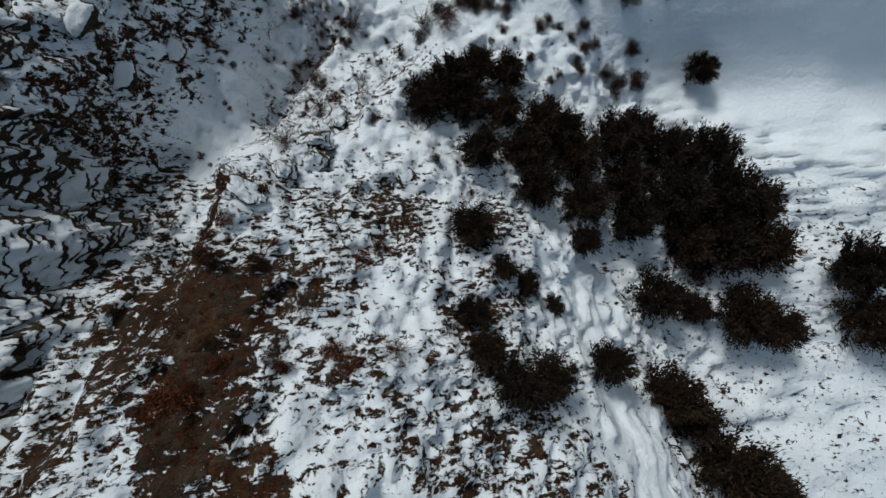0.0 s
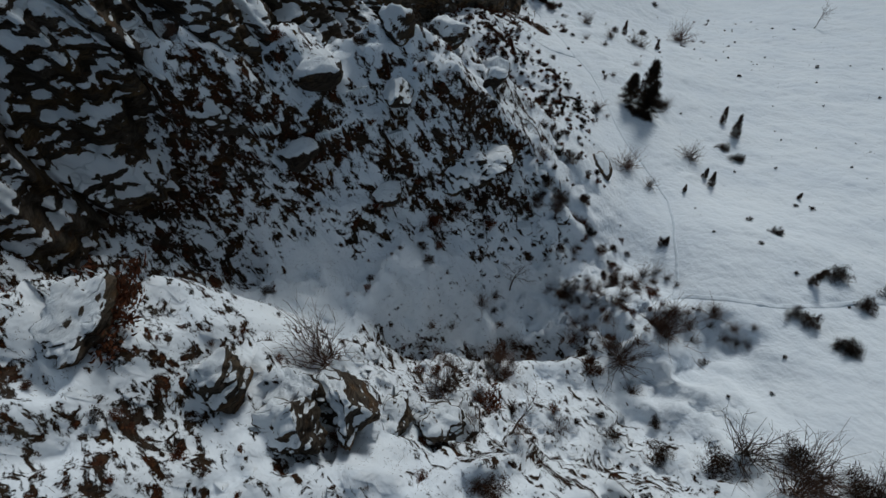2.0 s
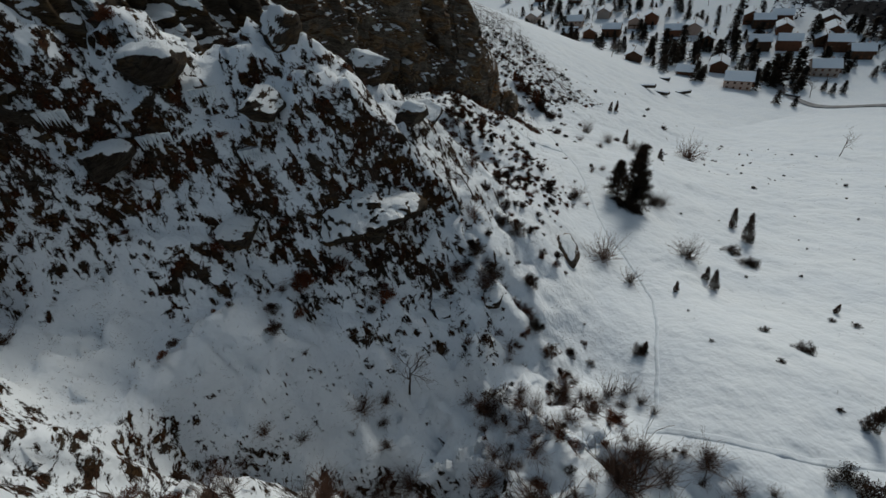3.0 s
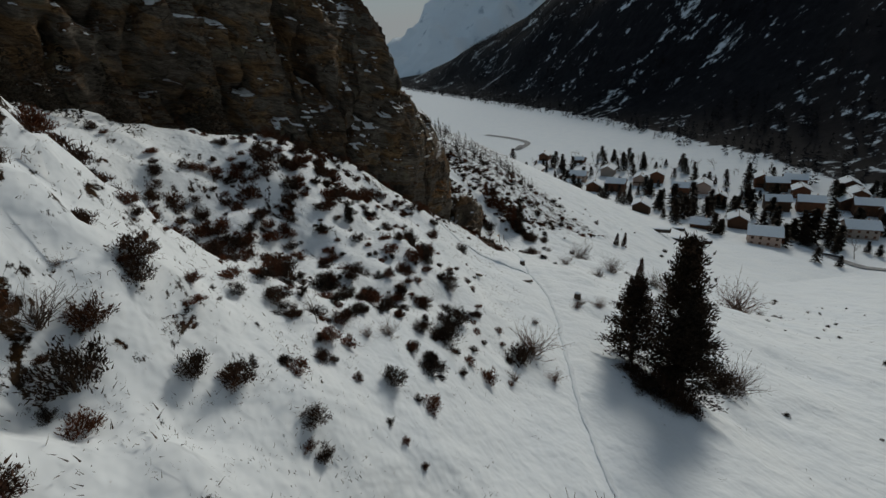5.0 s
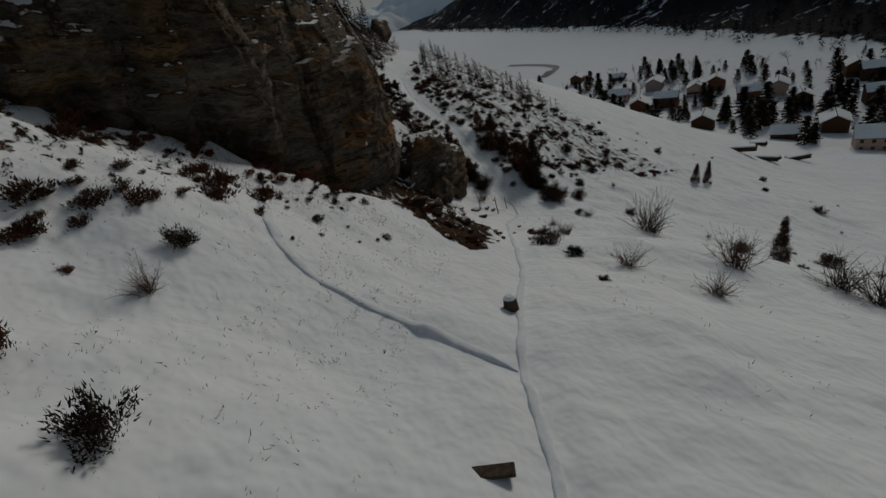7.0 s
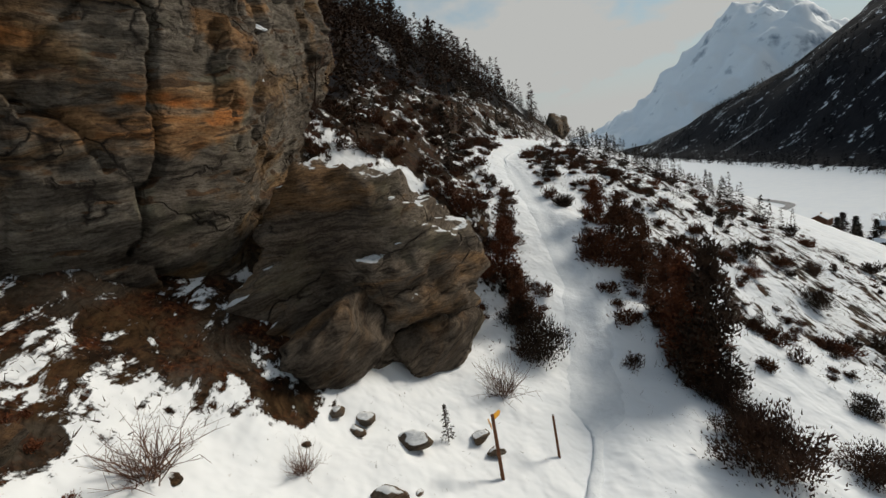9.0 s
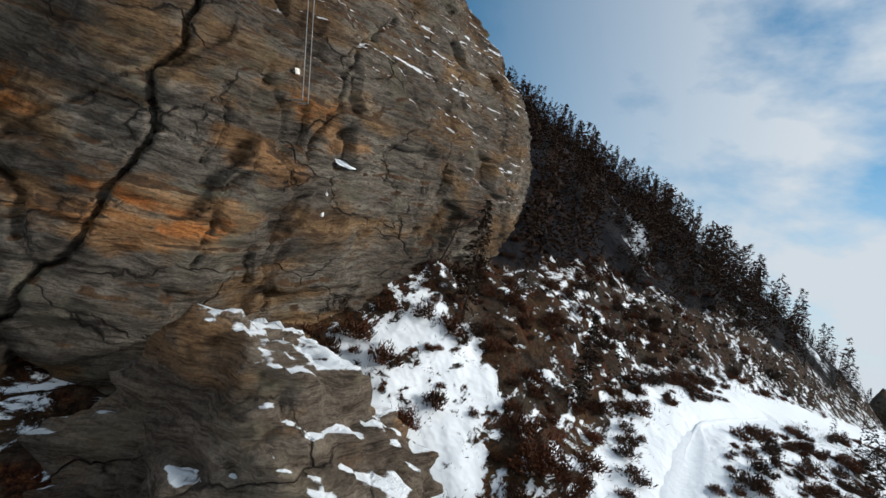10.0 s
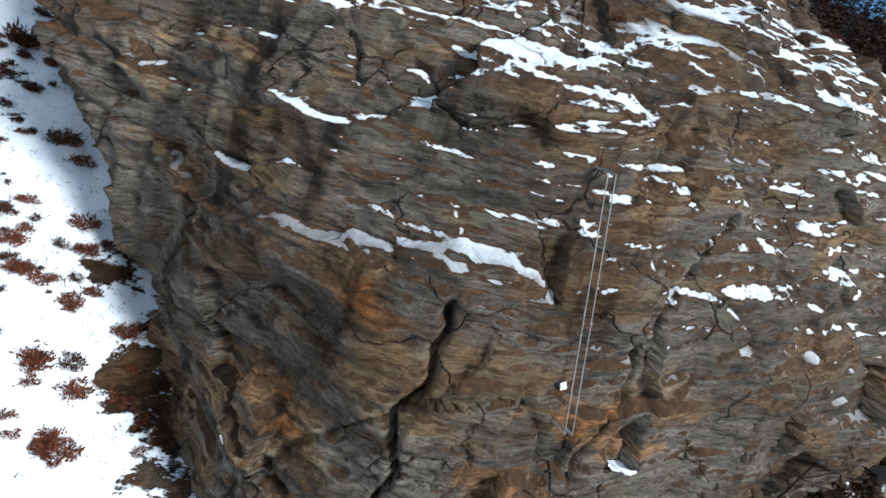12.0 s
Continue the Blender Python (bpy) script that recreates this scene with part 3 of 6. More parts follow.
def build_ground():
    ax, ay = axis(-40, 112, 0.55, 3200), axis(-112, 60, 0.55, 3200)
    X, Y = np.meshgrid(ax, ay)
    Z = terrain(X, Y)
    me = grid_mesh("ground", X, Y, Z, M_GROUND)
    # how bare the ground is: thin snow on the steep hill, whole snow on the fields
    d, zt, side = to_trail(X, Y)
    gy, gx = np.gradient(Z, ay, ax)
    steep = np.hypot(gx, gy)
    bare = 0.14 + 0.0 * X
    hill = (side > 0) * smooth(6, 17, d) * smooth(20, 32, X) * smooth(-34, -46, Y)
    top = smooth(-76, -83, Y) * smooth(40, 48, X) * smooth(108, 84, X)
    bare = bare + hill * (1 - top) * (0.29 + 0.04 * smooth(0.7, 1.6, steep))
    # thin cover with stones and heather under the cliff's east side
    scree = (side > 0) * smooth(5, 11, d) * smooth(34, 24, d) * smooth(14, 24, X) * smooth(52, 44, X)
    bare = np.maximum(bare, scree * 0.38)
    foot = np.full(X.shape, 1e9)
    for p in catmull(FACE, 60):
        foot = np.minimum(foot, np.hypot(X - p[0], Y - p[1]))
    rough_edge = 1.8 * fbm(X / 3, Y / 3, 8.8, 4)
    bare = bare + 0.46 * smooth(3.1, 1.7, foot + rough_edge - 1.6 * smooth(-10.5, -8.5, Y)) * (X > -7)
    # dead grass between the boulder and the cliff
    bare = np.maximum(bare, 0.64 * smooth(1.15, 0.8, np.hypot((X + 2.2) / 2.8, (Y + 5.6) / 1.7) + 0.12 * rough_edge))
    # the turfy mound at the corner, and the heathery foot of the east side
    bare = np.maximum(bare, 0.63 * smooth(1.2, 0.85, np.hypot((X - 8.0) / 5.2, (Y + 8.5) / 2.8) + 0.14 * rough_edge))
    bare = np.maximum(bare, 0.485 * smooth(1.2, 0.8, np.hypot((X - 2.6) / 3.2, (Y + 8.1) / 1.5) + 0.12 * rough_edge))
    bare = np.maximum(bare, 0.44 * smooth(4.0, 1.5, to_line(X, Y, HEATH) + rough_edge))
    bare = bare + 0.06 * smooth(1.3, 2.4, steep) * (np.hypot(X - 20, Y + 30) < 300)
    # brown shrubby slope west of the boulder
    west = smooth(-4, -9, X)
    patch = 0.1 * fbm(X / 6, Y / 6, 2.1, 4)
    bare = np.maximum(bare, west * (side > 0) * smooth(1.2, 3.2, d) * (0.56 + 0.03 * smooth(4, 8, d) + patch))
    bare = np.maximum(bare, west * (side < 0) * smooth(2.5, 5, d) * (0.49 + patch) * smooth(44, 26, d))
    # the snowy ramp above the boulder
    ramp_snow = smooth(1.15, 0.8, np.hypot((X + 10) / 4.6, (Y + 3.2) / 2.6) + 0.1 * rough_edge)
    bare = np.where(ramp_snow > 0.3, np.minimum(bare, 0.43), bare)
    bare = np.maximum(bare, top * (0.485 + 0.16 * smooth(60, 48, X) * smooth(-90, -99, Y) + 0.12 * fbm(X / 9, Y / 9, 6.1, 3)))
    # dark earth west of the couloir
    gully = (X - 46.5) * 0.844 - (Y + 75) * 0.537 - 3.2
    earth = np.maximum(smooth(46, 42.5, X) * smooth(-75, -79, Y), smooth(8.0, 5.5, gully) * smooth(-80, -84, Y))
    earth = np.maximum(earth, 0.93 * smooth(50, 46, X) * smooth(-88, -93, Y))
    bare = np.maximum(bare, earth * (0.505 + 0.1 * fbm(X / 5, Y / 5, 4.4, 3)))
    chute = np.abs((X - 46.5) * 0.844 - (Y + 75) * 0.537)
    bare = bare - 0.15 * smooth(4.5, 2.0, chute) * smooth(-80, -76, Y) * (Y < -54)
    bare = np.where(to_line(X, Y, FOOTPATH) < 1.2, np.minimum(bare, 0.2), bare)
    rim = smooth(-86, -83, Y) * smooth(-62, -66, Y) * smooth(49, 53, X) * smooth(84, 78, X)
    bare = np.where(rim > 0.5, np.minimum(bare, 0.45), bare)
    wood = smooth(-10, 60, forest_base(X, Y))
    # the wooded hill above the trail, west of the cliff
    wood = np.maximum(wood, smooth(-13, -26, X) * (side > 0) * smooth(7, 15, d + 4 * fbm(X / 14, Y / 14, 3.9, 3)) * (Y < 200) * (X > -420))
    bare = np.where(Y > 100, 0.1, bare)
    col = me.color_attributes.new("bare", "FLOAT_COLOR", "POINT")
    c = np.ones((X.size, 4))
    c[:, 0] = np.clip(bare, 0, 1).ravel()
    c[:, 1] = np.clip(wood, 0, 1).ravel()
    col.data.foreach_set("color", c.ravel())
    ob = new("ground", me)
    tagged(ob, "snow-covered hillside, field and valley floor with bare patches", "ground", kind="structure")
    return ob


build_ground()

# main crack lines of the face: depth, half width, then x and z
CRACKS = ((0.5, 0.06, np.array([(-2.3, 14.6), (-2.2, 14.3), (-2.0, 12.7), (-1.8, 12.0), (-2.0, 10.9), (-1.8, 9.4), (-1.5, 7.2), (-1.2, 5.6)])),
          (0.22, 0.05, np.array([(-2.2, 14.3), (-3.7, 14.5), (-6.0, 14.8)])), (0.35, 0.07, np.array([(-8.8, 18.6), (-8.4, 17.9), (-6.8, 15.9), (-6.5, 14.2), (-5.7, 11.8)])),
          (0.2, 0.04, np.array([(-3.2, 12.0), (-3.3, 11.0), (-3.1, 10.4)])), (0.22, 0.045, np.array([(-4.2, 11.0), (-4.0, 10.3), (-3.6, 8.7), (-3.7, 7.8)])),
          (0.3, 0.07, np.array([(0.6, 9.8), (-0.7, 8.5), (-1.1, 7.4)])), (0.2, 0.045, np.array([(-1.8, 12.1), (-2.4, 12.6), (-3.5, 13.2)])))


def build_cliff(face_line, mat, label, ns, nv, crown, name="cliff", lean=0.0):
    raw = catmull(face_line, 4000)
    L = np.r_[0, np.cumsum(np.hypot(*np.diff(raw[:, :2], axis=0).T))]
    # closer rows where the rock is nearest to the path
    near = np.exp(-(np.hypot(raw[:, 0] + 4, raw[:, 1] + 8) / 16) ** 2)
    W = np.r_[0, np.cumsum((0.35 + near[1:]) * np.diff(L))]
    S = np.interp(np.linspace(0, W[-1], ns), W, L)
    line = np.stack([np.interp(S, L, raw[:, k]) for k in range(4)], 1)
    tan = np.stack([np.gradient(line[:, i], S) for i in (0, 1)], 1)
    tan /= np.linalg.norm(tan, axis=1, keepdims=True)
    inward = np.stack([-tan[:, 1], tan[:, 0]], 1)      # into the hill
    w = ns // 14 * 2 + 1
    k = np.ones(w) / w
    inward = np.stack([np.convolve(np.pad(inward[:, i], w // 2, "edge"), k, "valid") for i in (0, 1)], 1)
    # profile: (depth into the hill, share of face height) then the dome
    V = np.linspace(0, 1, nv)
    vf = 0.6
    face = np.clip(V / vf, 0, 1)
    dome = np.clip((V - vf) / (1 - vf), 0, 1)
    H = line[:, 3:4]
    below = 3.0
    prof_z = -below + face[None] * (H + below)
    prof_in = -1.5 * np.sin(face[None] * math.pi * 0.85) ** 1.5 * (lean == 0) + 1.2 * face[None] ** 4 + 0 * H
    # the side above the snowfield bulges over its foot
    prof_in = prof_in - 1.0 * np.sin(face[None] ** 1.2 * math.pi * 0.9) * smooth(-13, -20, line[:, 1:2]) * (lean == 0) + lean * H * face[None] * (0.7 + 0.3 * face[None])
    prof_z = prof_z + crown * (0.55 + 0.45 * smooth(-30, -12, line[:, 0:1])) * dome[None] ** 1.05 * (1 - 0.25 * dome[None])
    prof_in = prof_in + (dome[None] * 6 + 18 * dome[None] ** 1.6)
    X = line[:, 0:1] + inward[:, 0:1] * prof_in
    Y = line[:, 1:2] + inward[:, 1:2] * prof_in
    Z = line[:, 2:3] + prof_z
    # relief: broad swells, slabs that step along the tilted beds, thin beds, joints
    bed = 0.25 * X + 0.2 * Y + 0.95 * Z
    along = S[:, None] + 0 * Z
    big = fbm(X / 8.0, Y / 8.0, Z / 9.0, 3, 0.45)
    warp = fbm(X / 5, Y / 5, Z / 5, 3)
    bb = bed / 1.7 + 0.9 * warp
    cell = np.floor(bb)
    cut = along / (2.6 + 0.9 * np.sin(cell * 7.3)) + 0.35 * np.sin(cell * 12.9) * 7 + 0.8 * warp
    slab = perlin(cell * 3.71 + 0.37, np.floor(cut) * 2.93 + 0.21, 0.63)
    fr = bb - cell
    lip = smooth(0.0, 0.12, fr) * smooth(1.0, 0.8, fr)
    thin = fbm(X / 6.0, Y / 6.0, bed / 0.42, 4, 0.6)
    crack = np.exp(-(np.abs(fbm(X / 6.5 + 3, Y / 6.5, Z / 9.0, 3, 0.5)) / 0.02) ** 2)
    wall = 1 - 0.4 * smooth(0.1, 0.6, dome)[None]
    rugged = 1 + 1.1 * smooth(-12, -18, Y)
    off = (0.85 * rugged * big + 0.68 * slab * (0.35 + 0.65 * lip) + 0.16 * thin - 0.15 * crack + 0.35 * (rugged - 1) * fbm(X / 2.5, Y / 2.5, Z / 7, 4, 0.6, True) + 0.1 * fbm(X / 0.9, Y / 0.9, bed / 0.3, 3, 0.6)) * wall
    # buttresses on the side above the snowfield
    rib = fbm(along / 6.0, Z / 30.0, 0.7, 4, 0.55, True) + 0.5 * fbm(along / 14.0, Z / 16.0, 3.7, 3)
    chimney = np.exp(-(np.abs(fbm(along / 8.0 + 2, Z / 22.0, 5.1, 3, 0.55)) / 0.05) ** 2)
    off = off + (1.7 * (rib - 0.5) - 1.5 * chimney + 0.5 * fbm(along / 2.2, Z / 4.0, 1.1, 4, 0.6)) * (rugged - 1) * wall
    for deep, wide, c in CRACKS:
        wob = 0.18 * fbm(X / 1.1, Y / 1.1, Z / 1.1, 3)
        q = to_line(X + wob, Z + wob, c)
        off = off - deep * np.exp(-(q / wide) ** 2) * (Y > -16)
    nx, ny = -inward[:, 0:1], -inward[:, 1:2]
    X = X + nx * off
    Y = Y + ny * off
    Z = Z + 0.3 * off * smooth(0, 0.2, dome)[None]
    ob = new(name, grid_mesh(name, X, Y, Z, mat))
    return tagged(ob, label, "cliff", kind="structure")


build_cliff(FACE, M_CLIFF, "tall weathered schist cliff with ochre stains and snow ledges", 780, 400, 16.0)
# the dark wall above the couloir
FACE_EAST = np.array([(46, -116, 46, 13), (40, -100, 44, 14), (36, -84, 41, 14), (33, -72, 40, 13), (29, -60, 37, 11), (25, -52, 33, 8)], float)
build_cliff(FACE_EAST, M_CRAG, "dark wet rock wall above the couloir with snow ledges", 340, 180, 9.0, "cliff_2", 0.6)


# ---- backdrop ----
def build_peak():
    n = 240
    a = np.linspace(radians(5), radians(112), n)          # left of +y
    r = np.linspace(2300, 4300, 90)
    A, R = np.meshgrid(a, r)
    X, Y = -np.sin(A) * R, np.cos(A) * R
    up = smooth(2300, 3600, R) * (0.12 + 0.95 * np.exp(-((A - radians(53)) / radians(10)) ** 2))
    Z = -70 + 560 * up * (1 + 0.22 * fbm(X / 700, Y / 700, 0.4, 5, 0.55, True)) + 90 * fbm(X / 260, Y / 260, 1.7, 5, 0.55)
    m, nt, bs, tc = material("far snow and hazed rock")
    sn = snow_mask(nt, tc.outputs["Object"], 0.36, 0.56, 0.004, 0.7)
    # aerial haze is painted into the rock: a pale blue-grey
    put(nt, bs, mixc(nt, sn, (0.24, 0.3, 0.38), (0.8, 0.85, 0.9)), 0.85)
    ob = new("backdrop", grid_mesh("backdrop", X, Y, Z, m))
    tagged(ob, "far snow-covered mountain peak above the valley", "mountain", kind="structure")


build_peak()


# ---- where things stand: x, y, width ----
JUNIPER_A = [(38.2, -36.2, 0.6), (38.6, -35.3, 0.8), (37.7, -33.9, 0.7), (37.0, -34.5, 0.8), (38.5, -35.4, 0.7), (38.8, -32.9, 1.0), (36.4, -31.6, 1.0), (37.1, -29.9, 1.3), (35.9, -28.0, 0.7), (27.2, -27.9, 1.4), (25.0, -28.5, 0.8), (33.5, -28.9, 0.9), (38.8, -27.5, 2.0), (40.7, -33.5, 1.0), (40.4, -34.1, 0.8), (41.4, -33.9, 1.2), (41.1, -32.3, 0.6), (32.3, -29.1, 1.0), (33.5, -31.1, 0.9), (35.7, -36.1, 1.3), (36.9, -35.4, 1.1), (35.7, -34.0, 1.0), (34.8, -34.4, 1.3), (36.0, -32.6, 0.9), (39.2, -32.5, 0.5), (38.3, -29.3, 0.4), (39.9, -31.8, 0.4), (38.1, -33.5, 0.5), (39.2, -36.1, 0.5), (32.6, -30.0, 0.5)]
JUNIPER_B = [(36.0, -30.1, 0.9), (36.0, -28.4, 0.8), (31.4, -30.7, 0.4), (31.9, -32.4, 0.6), (32.2, -31.6, 0.4), (35.6, -32.5, 0.5), (36.8, -32.8, 0.7), (32.9, -26.4, 0.4), (36.2, -29.5, 0.7), (28.5, -28.4, 1.2), (13.3, 13.5, 4.0), (16.3, 21.0, 3.0), (-0.7, 9.6, 5.7), (13.0, -4.8, 2.0), (15.4, -4.9, 1.3), (31.0, -28.7, 1.0), (31.5, -27.9, 0.7), (26.7, -29.2, 1.0), (55.1, -16.5, 2.5), (58.2, -18.3, 2.8), (61.0, -42.5, 1.5), (69.0, -33.6, 1.8), (55.0, -48.7, 1.7), (58.1, -55.6, 3.0), (57.3, -46.8, 1.7), (46.4, -45.4, 2.5), (51.4, -50.3, 2.3), (49.9, -52.7, 2.2), (46.9, -64.2, 0.9), (49.3, -66.9, 1.3)]
JUNIPER_C = [(47.7, -66.6, 1.4), (51.4, -62.3, 0.9), (52.1, -46.8, 2.0), (47.6, -44.3, 2.0), (39.0, -31.9, 2.3), (3.6, 46.1, 5.0), (75.2, -43.7, 2.3), (76.4, -43.8, 2.0), (75.7, -36.3, 3.0), (70.9, -65.5, 1.7), (74.3, -64.1, 2.8), (83.9, -57.3, 3.5), (80.2, -58.0, 2.8), (87.4, -67.6, 1.8), (84.8, -65.9, 4.2), (89.9, -62.2, 2.2), (86.1, -57.9, 3.9), (88.4, -58.0, 4.4), (96.0, -61.8, 3.1), (101.8, -63.2, 2.7), (102.4, -68.8, 2.9), (92.8, -67.5, 1.8), (96.6, -70.6, 2.1), (106.4, -56.1, 2.6), (115.1, -69.7, 5.5), (109.1, -68.4, 4.5), (110.4, -57.0, 5.9), (107.8, -50.7, 5.1), (109.4, -79.7, 2.7), (113.1, -76.0, 3.6)]
JUNIPER_D = [(111.7, -70, 5.6), (118, -84.1, 3.2), (121.3, -90.5, 5.6), (121.8, -97.3, 9.1), (120.6, -103.2, 7.3), (113.6, -64.6, 4.2), (50.2, -92.2, 2.1), (68.4, -76.4, 2.7), (75.4, -82.8, 2.6), (53.8, -92.8, 2.5), (42.9, -20.8, 3.9), (42.7, -15.3, 3.7), (-12.5, 18.5, 2.4), (-4.0, 12.8, 1.2), (8.1, -1.7, 1.0), (8.2, -2.6, 0.8), (3.6, 5.8, 0.9)]
RUST_A = [(41.2, -37.4, 1.0), (35.1, -35.6, 1.1), (35.2, -32.2, 0.9), (36.1, -31.5, 1.2), (34.5, -32.4, 0.8), (36.1, -33.0, 0.9), (34.7, -31.5, 0.7), (23.4, -24.0, 1.2), (48.9, -58.7, 1.8), (46.5, -61.1, 2.2), (43.0, -67.3, 2.4), (46.3, -63.8, 2.2), (63.4, -72.5, 3.8), (49.1, -89.7, 2.1), (53.9, -92.5, 2.6), (52.5, -85.3, 5.4), (50.7, -87.9, 2.7), (57.9, -90.1, 1.6), (64.2, -93.5, 2.8), (66.5, -92.8, 2.9), (60.6, -100.5, 2.8), (47.4, -102.1, 4.3), (49.0, -102.4, 2.9), (55.9, -100.6, 2.2), (56.3, -101.4, 1.9), (61.9, -101.8, 3.1), (50.9, -100.5, 3), (49.0, -91.4, 2.6), (-11.7, 7.3, 2.9), (-13.5, 0.6, 2.7)]
RUST_B = [(-9.5, 0.6, 2.1)]
TWIG_A = [(39.8, -34.8, 1.1), (40.3, -35.8, 0.7), (40.5, -26.6, 1.0), (40.3, -29.0, 0.9), (32.6, -14.5, 1.5), (19.7, 2.4, 3.0), (34.9, -23.0, 0.7), (32.1, -16.0, 1.1), (20.3, -22.1, 1.0), (21.9, -2.4, 1.8), (32.5, -16.8, 0.9), (31.5, -5.6, 2.0), (24.7, 6.8, 3.6), (22.9, 6.4, 3.2), (8.9, 8.4, 3.8), (18.1, -3.8, 1.7), (49.4, -33.8, 4.4), (53.8, -34.6, 2.3), (53.7, -24.1, 3.8), (38.3, -26.1, 2.6), (22.6, 28.2, 7.0), (60.4, -69.4, 2.4), (56.3, -79.3, 5.0), (61.0, -74.2, 4.5), (67.0, -58.9, 5.5), (67.8, -52.6, 5.7), (67.8, -68.8, 2.4), (78.1, -60.3, 5.4), (80.8, -58.7, 5.1), (94.5, -46.5, 5.2)]
TWIG_B = [(58.4, -96.5, 3.7), (66.5, -101.6, 4.1), (43.0, -13.2, 2.5), (3.3, -6.3, 1.6), (-2.9, 0.1, 1.7), (1.9, -4.5, 0.8), (8.0, 0.2, 1.3), (6.3, 0.8, 1.1), (4.2, 6.3, 1.4), (8.9, 0.0, 1.2)]
CONE_A = [(17.4, 11.0, 2.8), (26.2, 10.8, 2.3), (-5.6, 33.9, 2.5), (-5.8, 36.6, 2.6), (27.8, -32.0, 1.3), (50.9, -8.0, 2.6), (54.4, -11.2, 3.5), (57.5, -32.2, 1.2), (57.2, -26.1, 1.8), (58.8, -27.3, 2.3), (61.2, -42.2, 1.3), (67.8, -22.8, 1.2), (74.5, -38.5, 2.2), (-4.7, 7.7, 4.9)]
PINE_A = [(79.7, -70.3, 7.1), (84.0, -68.8, 5.7), (88.9, -69.4, 6.2), (76.0, -73.6, 6.9), (81.9, -74.3, 7.1), (86.6, -75.8, 6.1), (93.4, -77.2, 7.3), (96.8, -79.0, 6.6), (81.8, -81.2, 6.5), (89.7, -81.4, 7.7), (98.4, -83.2, 8.3), (105.4, -79.9, 8.0), (110.4, -79.1, 7.5), (118.8, -81.8, 10.1), (124.2, -83.1, 9.4), (106.7, -87.1, 9.6), (89.6, -87.0, 6.6), (98.1, -89.9, 8.1), (117.1, -90.4, 10.7), (125.8, -90.0, 10.3), (130.6, -92.2, 9.5), (123.4, -98.2, 11.0), (129.7, -98.6, 10.4), (118.1, -97.9, 8.8), (107.3, -93.2, 7.9), (78.1, -91.1, 6.1), (80.2, -95.8, 3.4), (83.6, -98.4, 3.7), (96.1, -95.2, 5.3), (109.4, -104.6, 8.9), (124.4, -109.6, 10.0), (129.0, -111.7, 8.3), (118.4, -108.6, 5.8), (75.1, -100.0, 4.2), (75.5, -102.9, 4.5), (77.8, -105.6, 5.7), (82.7, -107.2, 5.6), (93.5, -109.4, 6.3), (88.0, -102.1, 3.3), (105.6, -117.3, 9.3), (110.0, -121.8, 8.2), (113.2, -128.6, 12.3), (120.3, -134.4, 10.3), (143.8, -102.8, 10.2), (145.4, -111.3, 11.6), (127.1, -68.2, 6.0)]
EAST_JUNIPERS = [(95.6, -54.4, 3.3), (91.5, -56.6, 4.8), (91.0, -59.2, 3.1), (86.0, -56.5, 3.2), (94.3, -55.8, 3.2), (101.9, -54.1, 4.2), (101.5, -50.6, 4.3), (102.2, -56.0, 5.0), (103.9, -61.4, 3.3), (104.1, -64.8, 3.0), (102.0, -67.2, 2.4), (98.2, -69.7, 2.6), (93.3, -67.1, 2.0), (97.8, -60.6, 2.4), (99.6, -61.7, 2.4), (106.2, -64.2, 3.4), (77.2, -62.4, 3.4), (72.6, -61.2, 1.6), (93.7, -45.0, 4.4), (93.7, -48.7, 3.4), (94.7, -47.3, 3.5), (79.8, -44.7, 2.7), (80.6, -34.6, 3.3), (78.9, -38.3, 2.5), (79.3, -44.4, 2.1)]
EAST_TWIGS = [(89.7, -24.2, 8.7), (92.1, -24.4, 8.7), (94.5, -24.4, 8.7), (96.7, -26.0, 8.6), (99.2, -27.8, 8.5), (85.2, -19.3, 4.5), (88.1, -21.7, 4.4), (80.7, -61.3, 4.4), (81.8, -59.5, 4.5), (85.2, -56.1, 4.0), (101.1, -52.3, 4.2)]
BARE_A = [(53.8, -60.6, 5.9), (45.6, -47.6, 4.1), (66.3, -72.8, 6.0), (89.0, -40.5, 7.4), (40.4, -37.5, 1.3), (41.3, 58.7, 6.6), (-79.5, 123.1, 9.5)]
LOGPILE_A = [(-33.9, 88.1, 8.5), (-31.4, 95.5, 7.0), (-34.5, 115.4, 6.7), (-53.1, 129.5, 5.1), (-12.1, 163.7, 6.7)]
ROCK_A = [(-0.1, -4.2, 0.5), (-0.3, -3.6, 0.6), (0.1, -3.8, 0.5), (0.2, -2.5, 0.9), (-0.6, -0.9, 0.7), (-0.1, -0.6, 0.5), (2.2, -2.9, 0.7), (1.8, -2.4, 0.2)]
BIGBUSH_A = [(-5.7, 1.9, 3.0), (-6.9, 1.6, 2.2), (-0.3, 6.5, 3.5)]
STONE_A = [(5.4, -1.7, 0.4), (6.3, -6.0, 0.4)]
